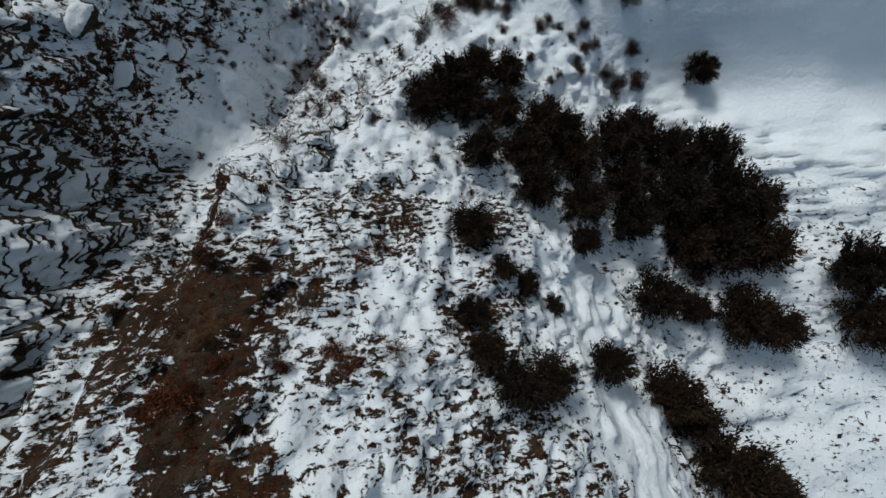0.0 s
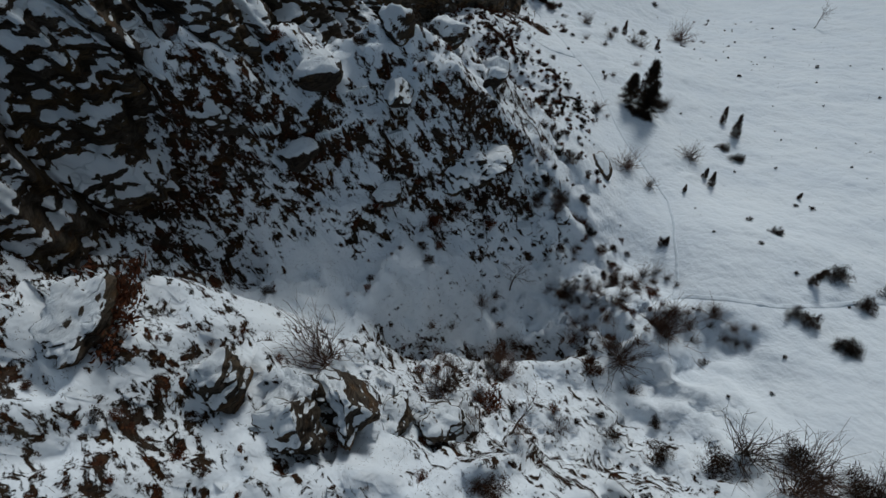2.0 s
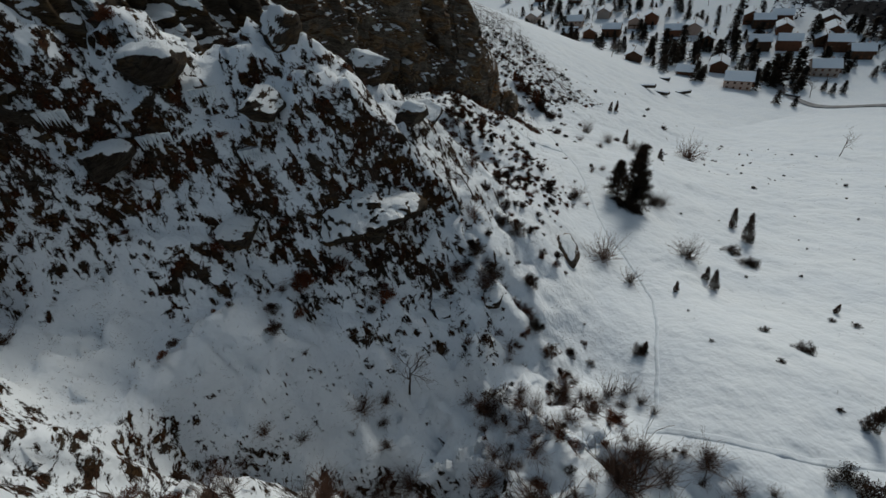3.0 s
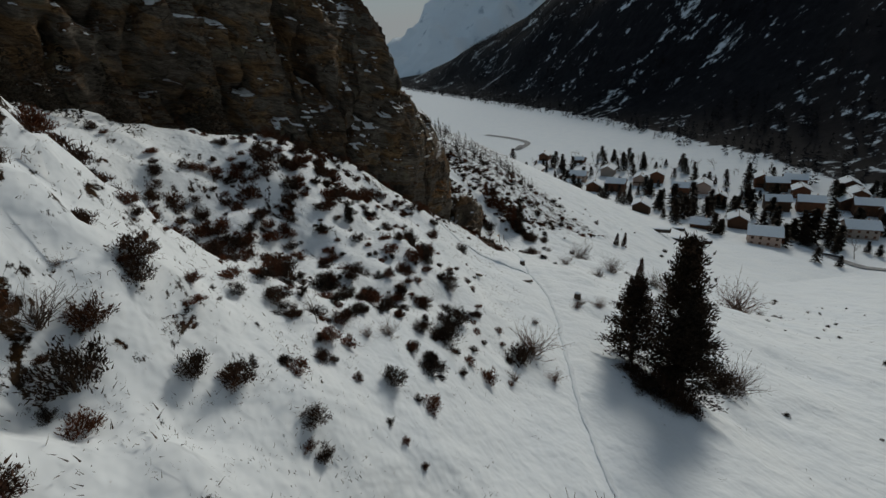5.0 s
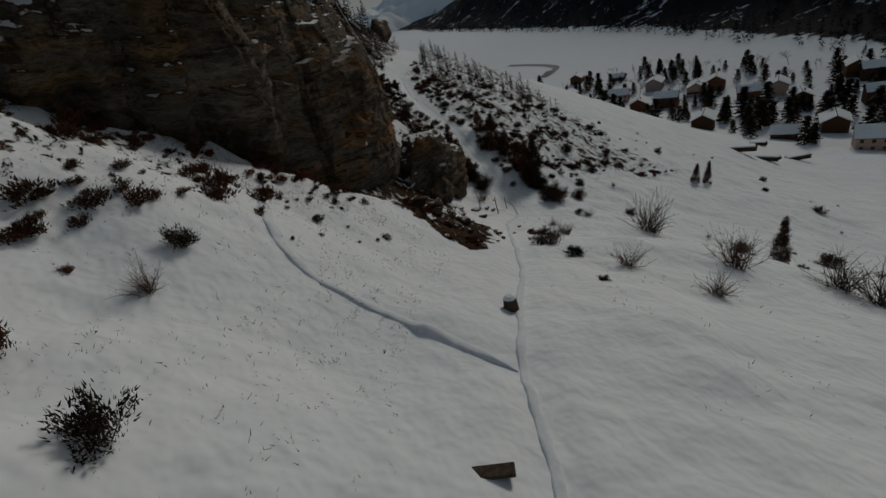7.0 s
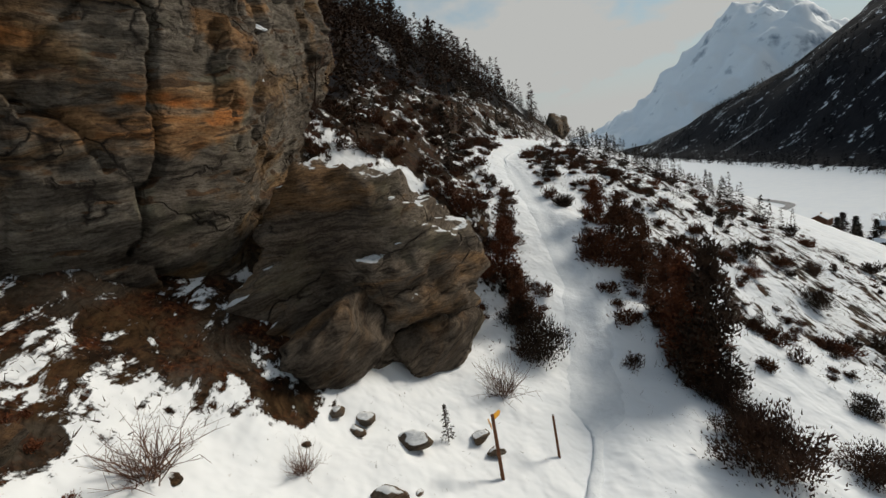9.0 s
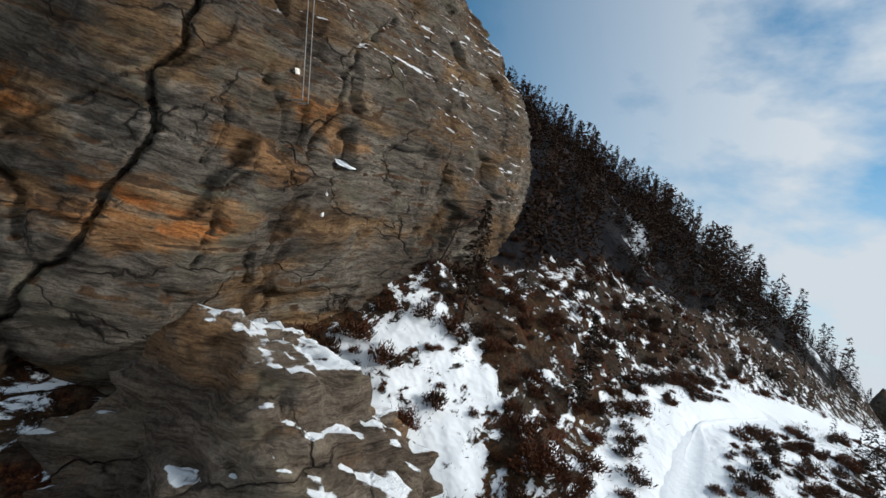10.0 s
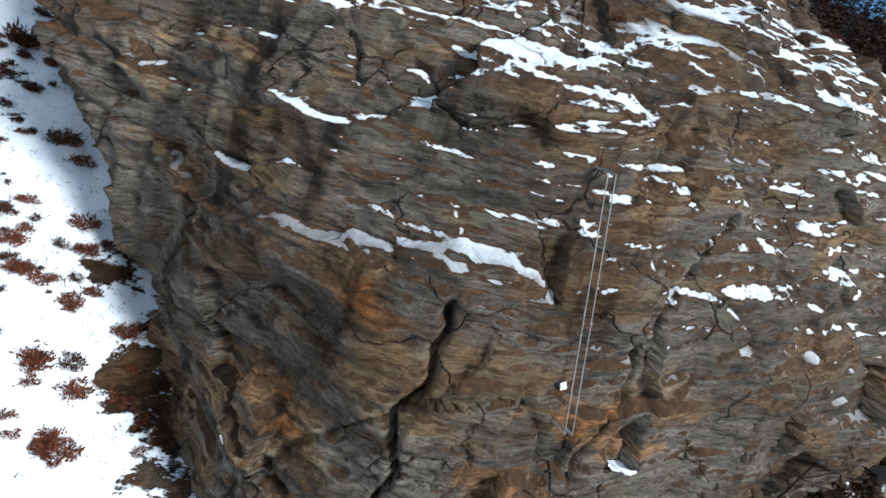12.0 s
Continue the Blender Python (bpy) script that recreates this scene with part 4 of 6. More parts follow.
VILLAGE_TREES = [(-178.9, 248.3, 8.7), (-194.9, 257.2, 7.8), (-73.4, 165.2, 10.3), (-92.2, 184.0, 11.2), (-91.2, 170.2, 9.5), (-182.1, 190.7, 7.0), (-263, 209, 9), (-48.2, 151.7, 6.1), (-27.3, 159.7, 8.6), (-27.3, 173.9, 12.3), (-24.8, 176.8, 13.2), (-24.6, 191.8, 12.8), (-57.9, 180.5, 9.4), (-65.0, 207.5, 10.3), (-52.6, 202.3, 9.4), (-91.9, 200.0, 10.3), (-81.3, 199.9, 8.6), (-114.5, 193.9, 9.5), (-204.9, 221.8, 7.9), (-75.2, 222.8, 8.6), (-41.2, 242.2, 10.8), (-21.2, 208.5, 10.0)]
VILLAGE_BARE = [(-132.5, 239.1, 9.5), (-76.9, 154.8, 7.8), (-18.3, 191.5, 6.4), (-93.9, 205.9, 7.7), (-193.9, 225.0, 7.0)]
ROAD_A = [(-399.2, 277.1), (-354.6, 278.7), (-316.2, 270.0), (-296.4, 239.7), (-312, 259)]
ROAD_B = [(-32.9, 181.6), (-0.6, 157.9), (40, 185), (90, 160)]
HOUSES = [(0, -149, 166, 35), (1, -200, 181, 120), (0, -243, 228, 120), (1, -169, 191, 35), (0, -142, 177, -55), (1, -169, 221, 120), (3, -135, 189, 30), (1, -137, 215, -60), (0, -88, 152, 120), (2, -213, 238, 25), (3, -134, 227, 120), (2, -59, 155, 25), (1, -33, 156, 30), (0, -83, 209, -55), (0, -53, 174, 120), (3, -58, 218, 35), (3, -75, 252, 35), (3, -85, 257, -60), (3, -71, 264, 30), (0, -61, 249, 120), (3, -48, 271, 120), (3, -28, 238, 30), (3, -47, 227, 30), (0, -37, 242, -60), (1, -18, 203, 35), (0, -16, 234, 35), (3, -38, 254, -60), (0, -108, 213, 35), (1, -101, 224, 120)]


# ---- builders ----
def part(name, data, mat, parent, label=""):
    """Links a bmesh or mesh as one mesh object under a thing or part."""
    if isinstance(data, bmesh.types.BMesh):
        me = bpy.data.meshes.new(name)
        data.to_mesh(me)
        data.free()
    else:
        me = data
    if mat is not None and not me.materials:
        me.materials.append(mat)
    ob = new(name, me)
    ob.parent = parent
    if label:
        ob["label"] = label
    return ob


def thing(name, label, category, group=""):
    ob = new(name)
    ob.empty_display_size = 0.2
    return tagged(ob, label, category, group)


def raw_mesh(name, verts, faces, smooth_faces=False):
    me = bpy.data.meshes.new(name)
    me.from_pydata([tuple(v) for v in verts], [], faces)
    if smooth_faces:
        me.polygons.foreach_set("use_smooth", np.ones(len(me.polygons), bool))
    me.update()
    return me


def leaf_mesh(name, pts, dirs, size, rng, long=2.2, slim=0.3):
    """Small pointed leaf sprays at pts, leaning along dirs."""
    n = len(pts)
    side = np.cross(dirs, rng.normal(size=(n, 3)))
    side /= np.linalg.norm(side, axis=1, keepdims=True) + 1e-9
    s = size * rng.uniform(0.6, 1.4, (n, 1))
    a = pts - dirs * s * 0.5
    b = pts + side * s * slim
    c = pts + dirs * s * long * 0.6
    d = pts - side * s * slim
    verts = np.stack([a, b, c, d], 1).reshape(-1, 3)
    me = bpy.data.meshes.new(name)
    me.vertices.add(4 * n)
    me.vertices.foreach_set("co", verts.ravel())
    me.loops.add(4 * n)
    me.loops.foreach_set("vertex_index", np.arange(4 * n))
    me.polygons.add(n)
    me.polygons.foreach_set("loop_start", np.arange(0, 4 * n, 4))
    me.polygons.foreach_set("loop_total", np.full(n, 4))
    me.update(calc_edges=True)
    return me


def tubes(name, segs, sides=4):
    """Tapered branch pieces: (start, end, radius, end radius)."""
    verts, faces = [], []
    for a, b, ra, rb in segs:
        a, b = np.asarray(a, float), np.asarray(b, float)
        d = b - a
        d /= np.linalg.norm(d) + 1e-9
        u = np.cross(d, (0.3, 0.9, 0.2))
        u /= np.linalg.norm(u) + 1e-9
        v = np.cross(d, u)
        k = len(verts)
        for p, r in ((a, ra), (b, rb)):
            for i in range(sides):
                t = 2 * math.pi * i / sides
                verts.append(p + r * (math.cos(t) * u + math.sin(t) * v))
        for i in range(sides):
            j = (i + 1) % sides
            faces.append((k + i, k + j, k + sides + j, k + sides + i))
    return raw_mesh(name, verts, faces)


def unit(v):
    return v / (np.linalg.norm(v, axis=-1, keepdims=True) + 1e-9)


def juniper_variant(seed, mat, name, label, category, upright=0.5, leaves=1900, size=0.036):
    """A low shrub, 1 m wide: spiky sprays that fan out from the root."""
    rng = np.random.RandomState(seed)
    pts, dirs, segs = [], [], []
    lobes = rng.randint(11, 17)
    for i in range(lobes):
        az = 2 * math.pi * (i + rng.uniform(0, 0.9)) / lobes
        el = rng.uniform(0.15, 1.35) * (0.6 + upright)
        el = min(el, 1.45)
        way = np.array([math.cos(az) * math.cos(el), math.sin(az) * math.cos(el), math.sin(el)])
        ln = rng.uniform(0.26, 0.46) * (1 + 0.4 * upright * math.sin(el))
        root = np.array([math.cos(az), math.sin(az), 0]) * rng.uniform(0, 0.12)
        n = leaves // lobes
        t = rng.uniform(0.12, 1.0, (n, 1)) ** 0.8
        spread = 0.16 * (1.15 - t * 0.7)
        p = root + way * ln * t + rng.normal(size=(n, 3)) * spread * (0.75, 0.75, 0.6)
        p[:, 2] = np.abs(p[:, 2])
        pts.append(p)
        dirs.append(unit(way + 0.55 * rng.normal(size=(n, 3)) + (0, 0, 0.35)))
        segs.append((root - (0, 0, 0.05), root + way * ln * 0.8, 0.012, 0.004))
    pts, dirs = np.concatenate(pts), np.concatenate(dirs)
    ob = thing(name, label, category)
    part("foliage", leaf_mesh("foliage", pts, dirs, size, rng, 2.6), mat, ob)
    part("rootstock", tubes("rootstock", segs, 3), M_BARK, ob)["kind"] = "stuff"
    return ob


def cone_variant(seed, mat=None):
    """An upright pointed juniper, 1 m wide and 2.2 m high."""
    rng = np.random.RandomState(seed)
    clumps, per = 80, 62
    tc = rng.uniform(0, 1, clumps) ** 1.2
    az = rng.uniform(0, 2 * math.pi, clumps)
    rc = 0.46 * (1 - tc) ** 0.7 * rng.uniform(0.35, 1.05, clumps)
    mid = np.stack([rc * np.cos(az), rc * np.sin(az), 0.04 + 2.0 * tc], 1)
    p = np.repeat(mid, per, 0) + rng.normal(size=(clumps * per, 3)) * (0.065, 0.065, 0.12)
    p[:, 2] = np.abs(p[:, 2])
    n = len(p)
    d = unit(p * (0.8, 0.8, 0) + (0, 0, 0.55) + 0.4 * rng.normal(size=(n, 3)))
    ob = thing("columnar_juniper", "dark upright pointed juniper standing in snow", "juniper", "upright junipers")
    part("foliage", leaf_mesh("foliage", p, d, 0.045, rng, 2.6), mat or M_JUNIPER, ob)
    part("trunk", tubes("trunk", [((0, 0, -0.15), (0, 0, 1.6), 0.05, 0.012)], 5), M_BARK, ob)
    return ob


def pine_variant(seed, tall=1.3, leaves=7500, spire=False):
    """A pine 1 m across: a trunk, whorled limbs and clumps of needles with gaps between."""
    rng = np.random.RandomState(seed)
    pts, dirs = [], []
    segs = [((0, 0, -0.1), (0.02, 0.01, tall * 0.5), 0.035, 0.024), ((0.02, 0.01, tall * 0.5), (0, 0.02, tall * 0.97), 0.024, 0.006)]
    clumps = 70
    for i in range(clumps):
        t = (i + rng.uniform(0, 1)) / clumps
        z = tall * (0.1 + 0.88 * t)
        reach = 0.5 * (math.sin(math.pi * min(1, (0.16 + 0.84 * (1 - t)) ** 0.8 * 0.62 + 0.02))) * rng.uniform(0.55, 1.12)
        if spire:
            reach = 0.52 * (1 - t) ** 0.9 * rng.uniform(0.5, 1.1) + 0.015
        az = i * 2.4 + rng.uniform(-0.5, 0.5)
        tip = np.array([math.cos(az) * reach, math.sin(az) * reach, z + 0.06 * reach])
        segs.append(((0.01, 0.01, z - 0.07), tuple(tip), 0.011, 0.003))
        n = leaves // clumps
        k = rng.uniform(0.35, 1.1, (n, 1))
        base = np.array([0.01, 0.01, z - 0.07])
        p = base + (tip - base) * k + rng.normal(size=(n, 3)) * (0.05, 0.05, 0.035)
        pts.append(p)
        dirs.append(unit((tip - base) * 1.6 / (reach + 0.1) + 0.75 * rng.normal(size=(n, 3)) + (0, 0, 0.7)))
    ob = thing("pine_tree", "dark dense pine with brownish needles on the snowy slope", "pine tree", "pines on the slope")
    part("needles", leaf_mesh("needles", np.concatenate(pts), np.concatenate(dirs), 0.03 if spire else 0.04, rng, 2.2), M_PINE, ob)
    part("trunk", tubes("trunk", segs, 4), M_BARK, ob)
    return ob


def twig_variant(seed, label="bare leafless shrub with thin brown twigs", stems=60):
    """A leafless shrub, 1 m wide."""
    rng = np.random.RandomState(seed)
    segs = []
    for i in range(stems):
        az, el = rng.uniform(0, 2 * math.pi), rng.uniform(0.5, 1.45)
        w = np.array([math.cos(az) * math.cos(el), math.sin(az) * math.cos(el), math.sin(el)])
        p = rng.normal(size=3) * (0.06, 0.06, 0)
        ln = rng.uniform(0.3, 0.65)
        r = 0.007
        for k in range(3):
            w = unit(w + 0.22 * rng.normal(size=3))
            q = p + w * ln / 3
            segs.append((p, q, r, r * 0.7))
            for _ in range(2):
                w2 = unit(w + 0.6 * rng.normal(size=3) + (0, 0, 0.25))
                segs.append((q, q + w2 * ln * rng.uniform(0.2, 0.4), r * 0.6, 0.0015))
            p, r = q, r * 0.7
    ob = thing("bare_shrub", label, "shrub", "leafless shrubs")
    part("crown", tubes("crown", segs, 3), M_TWIG, ob)
    return ob


def bare_tree_variant(seed, label):
    """A leafless tree, 1 m high: trunk, limbs, twigs."""
    rng = np.random.RandomState(seed)
    limbs, twigs = [], []

    def grow(p, w, ln, r, level):
        steps = 4
        for k in range(steps):
            w = unit(w + 0.13 * rng.normal(size=3) + (0, 0, 0.05))
            q = p + w * ln / steps
            (limbs if level < 2 else twigs).append((p, q, r, r * 0.84))
            p, r = q, r * 0.84
            if level < 3 and (k > 0 or level > 0):
                for _ in range(2 if level else 1 + (k > 1)):
                    side = unit(np.cross(w, rng.normal(size=3)))
                    grow(p, unit(w * 0.75 + side * rng.uniform(0.5, 0.95)), ln * rng.uniform(0.4, 0.6), r * 0.6, level + 1)

    grow(np.array([0, 0, -0.03]), np.array([0, 0, 1.0]), 0.62, 0.016, 0)
    ob = thing("bare_tree", label, "tree", "leafless trees")
    part("trunk", tubes("trunk", limbs, 5), M_BARK, ob)
    part("crown", tubes("crown", twigs, 3), M_TWIG, ob)
    return ob


def spruce_variant(seed, label, category="spruce", spray=0.03):
    """A spruce 1 m high, drooping whorls of needled branches."""
    rng = np.random.RandomState(seed)
    pts, dirs = [], []
    for i in range(60):
        t = (i + rng.uniform(0, 1)) / 60
        z, reach = 0.08 + 0.9 * t, 0.2 * (1 - t) ** 0.85 * rng.uniform(0.6, 1.15) + 0.01
        az = i * 2.4 + rng.uniform(-0.3, 0.3)
        w = np.array([math.cos(az), math.sin(az), 0])
        n = 12
        k = rng.uniform(0.1, 1, (n, 1))
        pts.append(np.array([0, 0, z]) + w * reach * k - (0, 0, 1) * k * reach * 0.35 + rng.normal(size=(n, 3)) * 0.011)
        dirs.append(unit(w + 0.4 * rng.normal(size=(n, 3)) - (0, 0, 0.3)))
    ob = thing("spruce_tree", label, category)
    part("needles", leaf_mesh("needles", np.concatenate(pts), np.concatenate(dirs), spray, rng, 2.0), M_PINE, ob)
    part("trunk", tubes("trunk", [((0, 0, -0.02), (0, 0, 0.95), 0.014, 0.003)], 5), M_BARK, ob)
    return ob


def rock_mesh(name, seed, sx, sy, sz, sub=4, rough=0.35, cut=0.75, bed=0.0):
    """A boulder with flat breaks, rounded edges and rough beds."""
    rng = np.random.RandomState(seed)
    bm = bmesh.new()
    bmesh.ops.create_icosphere(bm, subdivisions=sub, radius=1)
    co = np.array([v.co for v in bm.verts])
    for _ in range(9):
        n = unit(rng.normal(size=3))
        d = rng.uniform(cut * 0.75, cut * 1.1)
        over = np.clip(co @ n - d, 0, None)
        co = co - over[:, None] * n * 0.93
    f = fbm(co[:, 0] * 1.3 + seed, co[:, 1] * 1.3, co[:, 2] * 1.3, 5, 0.55)
    co = co * (1 + rough * 0.5 * f[:, None])
    if rough > 0.5:
        g = fbm(co[:, 0] * 0.9, co[:, 1] * 0.9 + seed, co[:, 2] * 4.0 + 1.5 * co[:, 0], 4, 0.55, True)
        co = co * (1 + 0.06 * (g - g.mean())[:, None])
    co = co * (sx, sy, sz)
    if bed:
        h = co[:, 2] + 0.3 * co[:, 0]
        st = perlin(np.floor(h / bed) * 3.1, co[:, 0] * 0.4, co[:, 1] * 0.4 + seed)
        co[:, :2] *= (1 + 0.07 * st[:, None])
    for v, c in zip(bm.verts, co):
        v.co = c
    for fc in bm.faces:
        fc.smooth = True
    me = bpy.data.meshes.new(name)
    bm.to_mesh(me)
    bm.free()
    return me


def rock(name, seed, at, size, turn=(0, 0, 0), label="grey-brown boulder lying in snow", mat=None, sink=0.3, sub=4, bed=0.0, group="", category="rock", cut=0.75, rough=0.35):
    me = rock_mesh(name, seed, *size, sub=sub, bed=bed, cut=cut, rough=rough)
    me.materials.append(mat or M_BOULDER)
    ob = new(name, me)
    z = at[2] if len(at) > 2 else height(at[0], at[1]) + size[2] * (1 - sink)
    ob.matrix_world = pose(at[0], at[1], z, *turn)
    return tagged(ob, label, category, group)


def top_of(x, y):
    """Height of whatever solid ground or rock lies highest there."""
    hit, place, normal, _, ob, _ = scene.ray_cast(bpy.context.evaluated_depsgraph_get(), Vector((x, y, 200)), Vector((0, 0, -1)))
    return place.z if hit else height(x, y)


def stand(ob, x, y, s, rz=0.0, sz=1.0, lean=0.0, sink=0.0):
    """Places a thing upright on the ground."""
    m = pose(x, y, height(x, y) - sink, lean, 0, rz)
    ob.matrix_world = m @ Matrix.Diagonal((s, s, s * sz, 1))
    return ob


def again(ob, x, y, s, rz=0.0, sz=1.0, lean=0.0, sink=0.0):
    c = copy_thing(ob, Matrix())
    return stand(c, x, y, s, rz, sz, lean, sink)


def scatter(variants, places, rng, sz=(0.8, 1.2), grow=1.0, sink=0.05):
    """The first place of each kind takes the variant itself, the rest copies."""
    used = set()
    for i, (x, y, w) in enumerate(places):
        v = variants[i % len(variants)]
        s = max(0.35, w * grow)
        args = (x, y, s, rng.uniform(0, 360), rng.uniform(*sz), rng.uniform(-7, 7), sink * s)
        if i % len(variants) in used:
            again(v, *args)
        else:
            used.add(i % len(variants))
            stand(v, *args)


def joined(name, variants, places, label, category, seed, lift=-0.04):
    """The many that cannot be told apart, as one piece made from the foliage of the variants."""
    r = np.random.RandomState(seed)
    meshes = [v.children[0].data for v in variants]
    clouds = []
    for me in meshes:
        co = np.zeros(len(me.vertices) * 3)
        me.vertices.foreach_get("co", co)
        clouds.append(co.reshape(-1, 4, 3)[::3])          # every third spray, larger
    out = []
    x, y = np.array([p[0] for p in places]), np.array([p[1] for p in places])
    z = terrain(x, y)
    for i, (px, py, w) in enumerate(places):
        c = clouds[i % len(clouds)]
        mid = c.mean(1, keepdims=True)
        c = mid + (c - mid) * 1.6
        a = r.uniform(0, 2 * math.pi)
        rot = np.array([(math.cos(a), math.sin(a), 0), (-math.sin(a), math.cos(a), 0), (0, 0, 1)])
        out.append((c @ rot) * (w, w, w * r.uniform(0.75, 1.2)) + (px, py, z[i] + lift * w))
    v = np.concatenate(out).reshape(-1, 3)
    n = len(v) // 4
    me = bpy.data.meshes.new(name)
    me.vertices.add(4 * n)
    me.vertices.foreach_set("co", v.ravel())
    me.loops.add(4 * n)
    me.loops.foreach_set("vertex_index", np.arange(4 * n))
    me.polygons.add(n)
    me.polygons.foreach_set("loop_start", np.arange(0, 4 * n, 4))
    me.polygons.foreach_set("loop_total", np.full(n, 4))
    me.update(calc_edges=True)
    me.materials.append(meshes[0].materials[0])
    return tagged(new(name, me), label, category, kind="stuff")


# ---- planting ----
rng = random.Random(4)
JUN = "dark green-brown juniper shrub poking out of the snow"
RUS = "rusty brown leafy shrub among snow and rock"
junipers = [juniper_variant(20 + i, M_JUNIPER, "juniper_shrub", JUN, "shrub", 0.35 + 0.12 * i) for i in range(5)]
rusties = [juniper_variant(40 + i, M_RUST, "brown_shrub", RUS, "shrub", 0.3 + 0.1 * i) for i in range(3)]
for v in junipers:
    v["group"] = "juniper shrubs"
for v in rusties:
    v["group"] = "brown shrubs"
cones = [cone_variant(60 + i) for i in range(3)]
pines = [pine_variant(70 + i, 0.95 + 0.1 * i) for i in range(3)]
tall_pines = [pine_variant(80 + i, 1.9 + 0.1 * i, 11000, True) for i in range(2)]
twiggy = [twig_variant(90 + i) for i in range(4)]


def wild(n, box, ok, lo, hi, seed):
    """Random places inside a box where ok(x, y) allows them."""
    r = random.Random(seed)
    out = []
    while len(out) < n:
        x, y = r.uniform(box[0], box[2]), r.uniform(box[1], box[3])
        if ok(x, y, r):
            out.append((x, y, lo + (hi - lo) * r.random() ** 2))
    return out


def side_of(x, y):
    d, zt, s = to_trail(np.array([x]), np.array([y]))
    return float(d[0]) * float(s[0])


scree = wild(150, (16, -44, 48, -20), lambda x, y, r: 6 < side_of(x, y) < 28 and r.random() < 0.2 + 0.8 * smooth(18, 34, x), 0.3, 1.5, 1)
crag = wild(190, (30, -82, 68, -40), lambda x, y, r: side_of(x, y) > 5, 0.4, 1.7, 2)
gully = wild(60, (44, -66, 66, -48), lambda x, y, r: 3 < side_of(x, y) < 16, 0.8, 2.4, 14)
crest = wild(200, (42, -106, 84, -79), lambda x, y, r: True, 0.3, 1.4, 3)
east = wild(90, (66, -74, 118, -34), lambda x, y, r: True, 0.4, 1.7, 4)
westerly = wild(420, (-62, -14, -6, 34), lambda x, y, r: abs(side_of(x, y)) > 1.8 and (side_of(x, y) < 14), 0.5, 1.9, 5)
below = wild(60, (-30, 4, 40, 60), lambda x, y, r: side_of(x, y) < -4 and r.random() < 0.5, 0.4, 1.5, 6)
J_ALL = JUNIPER_A + JUNIPER_B + JUNIPER_C + JUNIPER_D + westerly[:40] + scree[:100] + crag[:60] + gully[:15] + below[:24] + east[:50] + crest[:60] + westerly[40:170]
R_ALL = RUST_A + RUST_B + westerly[170:230] + scree[100:] + crag[60:120] + gully[15:30] + crest[60:160] + westerly[230:300]
slope_shrubs = wild(170, (19, -40, 43, -26), lambda x, y, r: side_of(x, y) > 3.5 + 0.12 * (43 - x) and r.random() < 0.35 + 0.65 * smooth(7, 14, side_of(x, y)), 0.45, 1.3, 51)
J_ALL = [(x, y, min(w, 2.2) if x < 14 else w) for x, y, w in J_ALL]
J_BIG = [p for p in J_ALL if p[2] > 2.0]
J_ALL = [p for p in J_ALL if p[2] <= 2.0]
scatter(junipers, J_ALL[:290], rng, (0.75, 1.25), 1.0)
joined("low_junipers", junipers, J_ALL[290:] + slope_shrubs[:70], "many small dark junipers scattered over the slopes", "shrubs", 3)
scatter(rusties, R_ALL[:240], rng, (0.7, 1.2), 1.0)
joined("low_brown_shrubs", rusties, R_ALL[240:] + slope_shrubs[70:], "many small rusty brown shrubs on the slopes", "shrubs", 4)
foot_line = catmull(FACE, 80)


def off_foot(x, y):
    return float(np.min(np.hypot(foot_line[:, 0] - x, foot_line[:, 1] - y)))


edge_brush = wild(120, (0, -34, 14, -12), lambda x, y, r: 1.6 < off_foot(x, y) < 4.6 and x > 1.5, 0.5, 1.2, 61)
mound_brush = wild(90, (3, -11, 13, -6), lambda x, y, r: math.hypot((x - 8.0) / 5.0, (y + 8.5) / 2.6) < 1, 0.25, 0.7, 63)
joined("foot_brush", rusties, edge_brush + mound_brush, "rusty brown brush along the foot of the cliff", "brush", 8)
snow_dots = wild(150, (4, -36, 22, -13), lambda x, y, r: off_foot(x, y) > 3 and r.random() < smooth(14, 4, off_foot(x, y)), 0.25, 0.8, 62)
joined("foot_shrubs", junipers, snow_dots, "small dark shrubs poking through the snow below the cliff", "shrubs", 9)
brush = wild(460, (-40, -16, -5, 16), lambda x, y, r: 1.2 < abs(side_of(x, y)) < 12, 0.5, 1.5, 22)
foot_brush = wild(170, (8, -46, 34, -18), lambda x, y, r: float(to_line(np.array([x]), np.array([y]), HEATH)[0]) < 3.6, 0.6, 1.7, 23)
joined("western_brush", rusties, brush[:320] + foot_brush[:100], "dense rusty brown brush on the slopes below the cliff", "brush", 5)
joined("dark_brush", junipers, brush[320:] + foot_brush[100:], "dense dark juniper brush on the slopes below the cliff", "brush", 6)
field_shrubs = wild(90, (16, -46, 112, 34), lambda x, y, r: side_of(x, y) < -3, 0.3, 1.1, 25)
joined("field_shrubs", junipers, field_shrubs, "small dark shrubs scattered over the snowy field", "shrubs", 7)
hedge = wild(44, (55, -58, 74, -46), lambda x, y, r: 1.2 < min(float(to_line(np.array([x]), np.array([y]), BRANCH)[0]), 9) < 5, 1.0, 2.6, 24)
scatter(twiggy, (EAST_TWIGS + TWIG_A + TWIG_B + hedge + gully[30:] + westerly[300:330] + crag[120:] + crest[160:] + below[24:] + east[50:])[:290], rng, (0.8, 1.3), 1.1)
scatter(cones, [p for p in CONE_A if p[0] != -3.2], rng, (0.85, 1.2), 0.52)
rusty_cones = [cone_variant(65 + i, M_RUST) for i in range(2)]
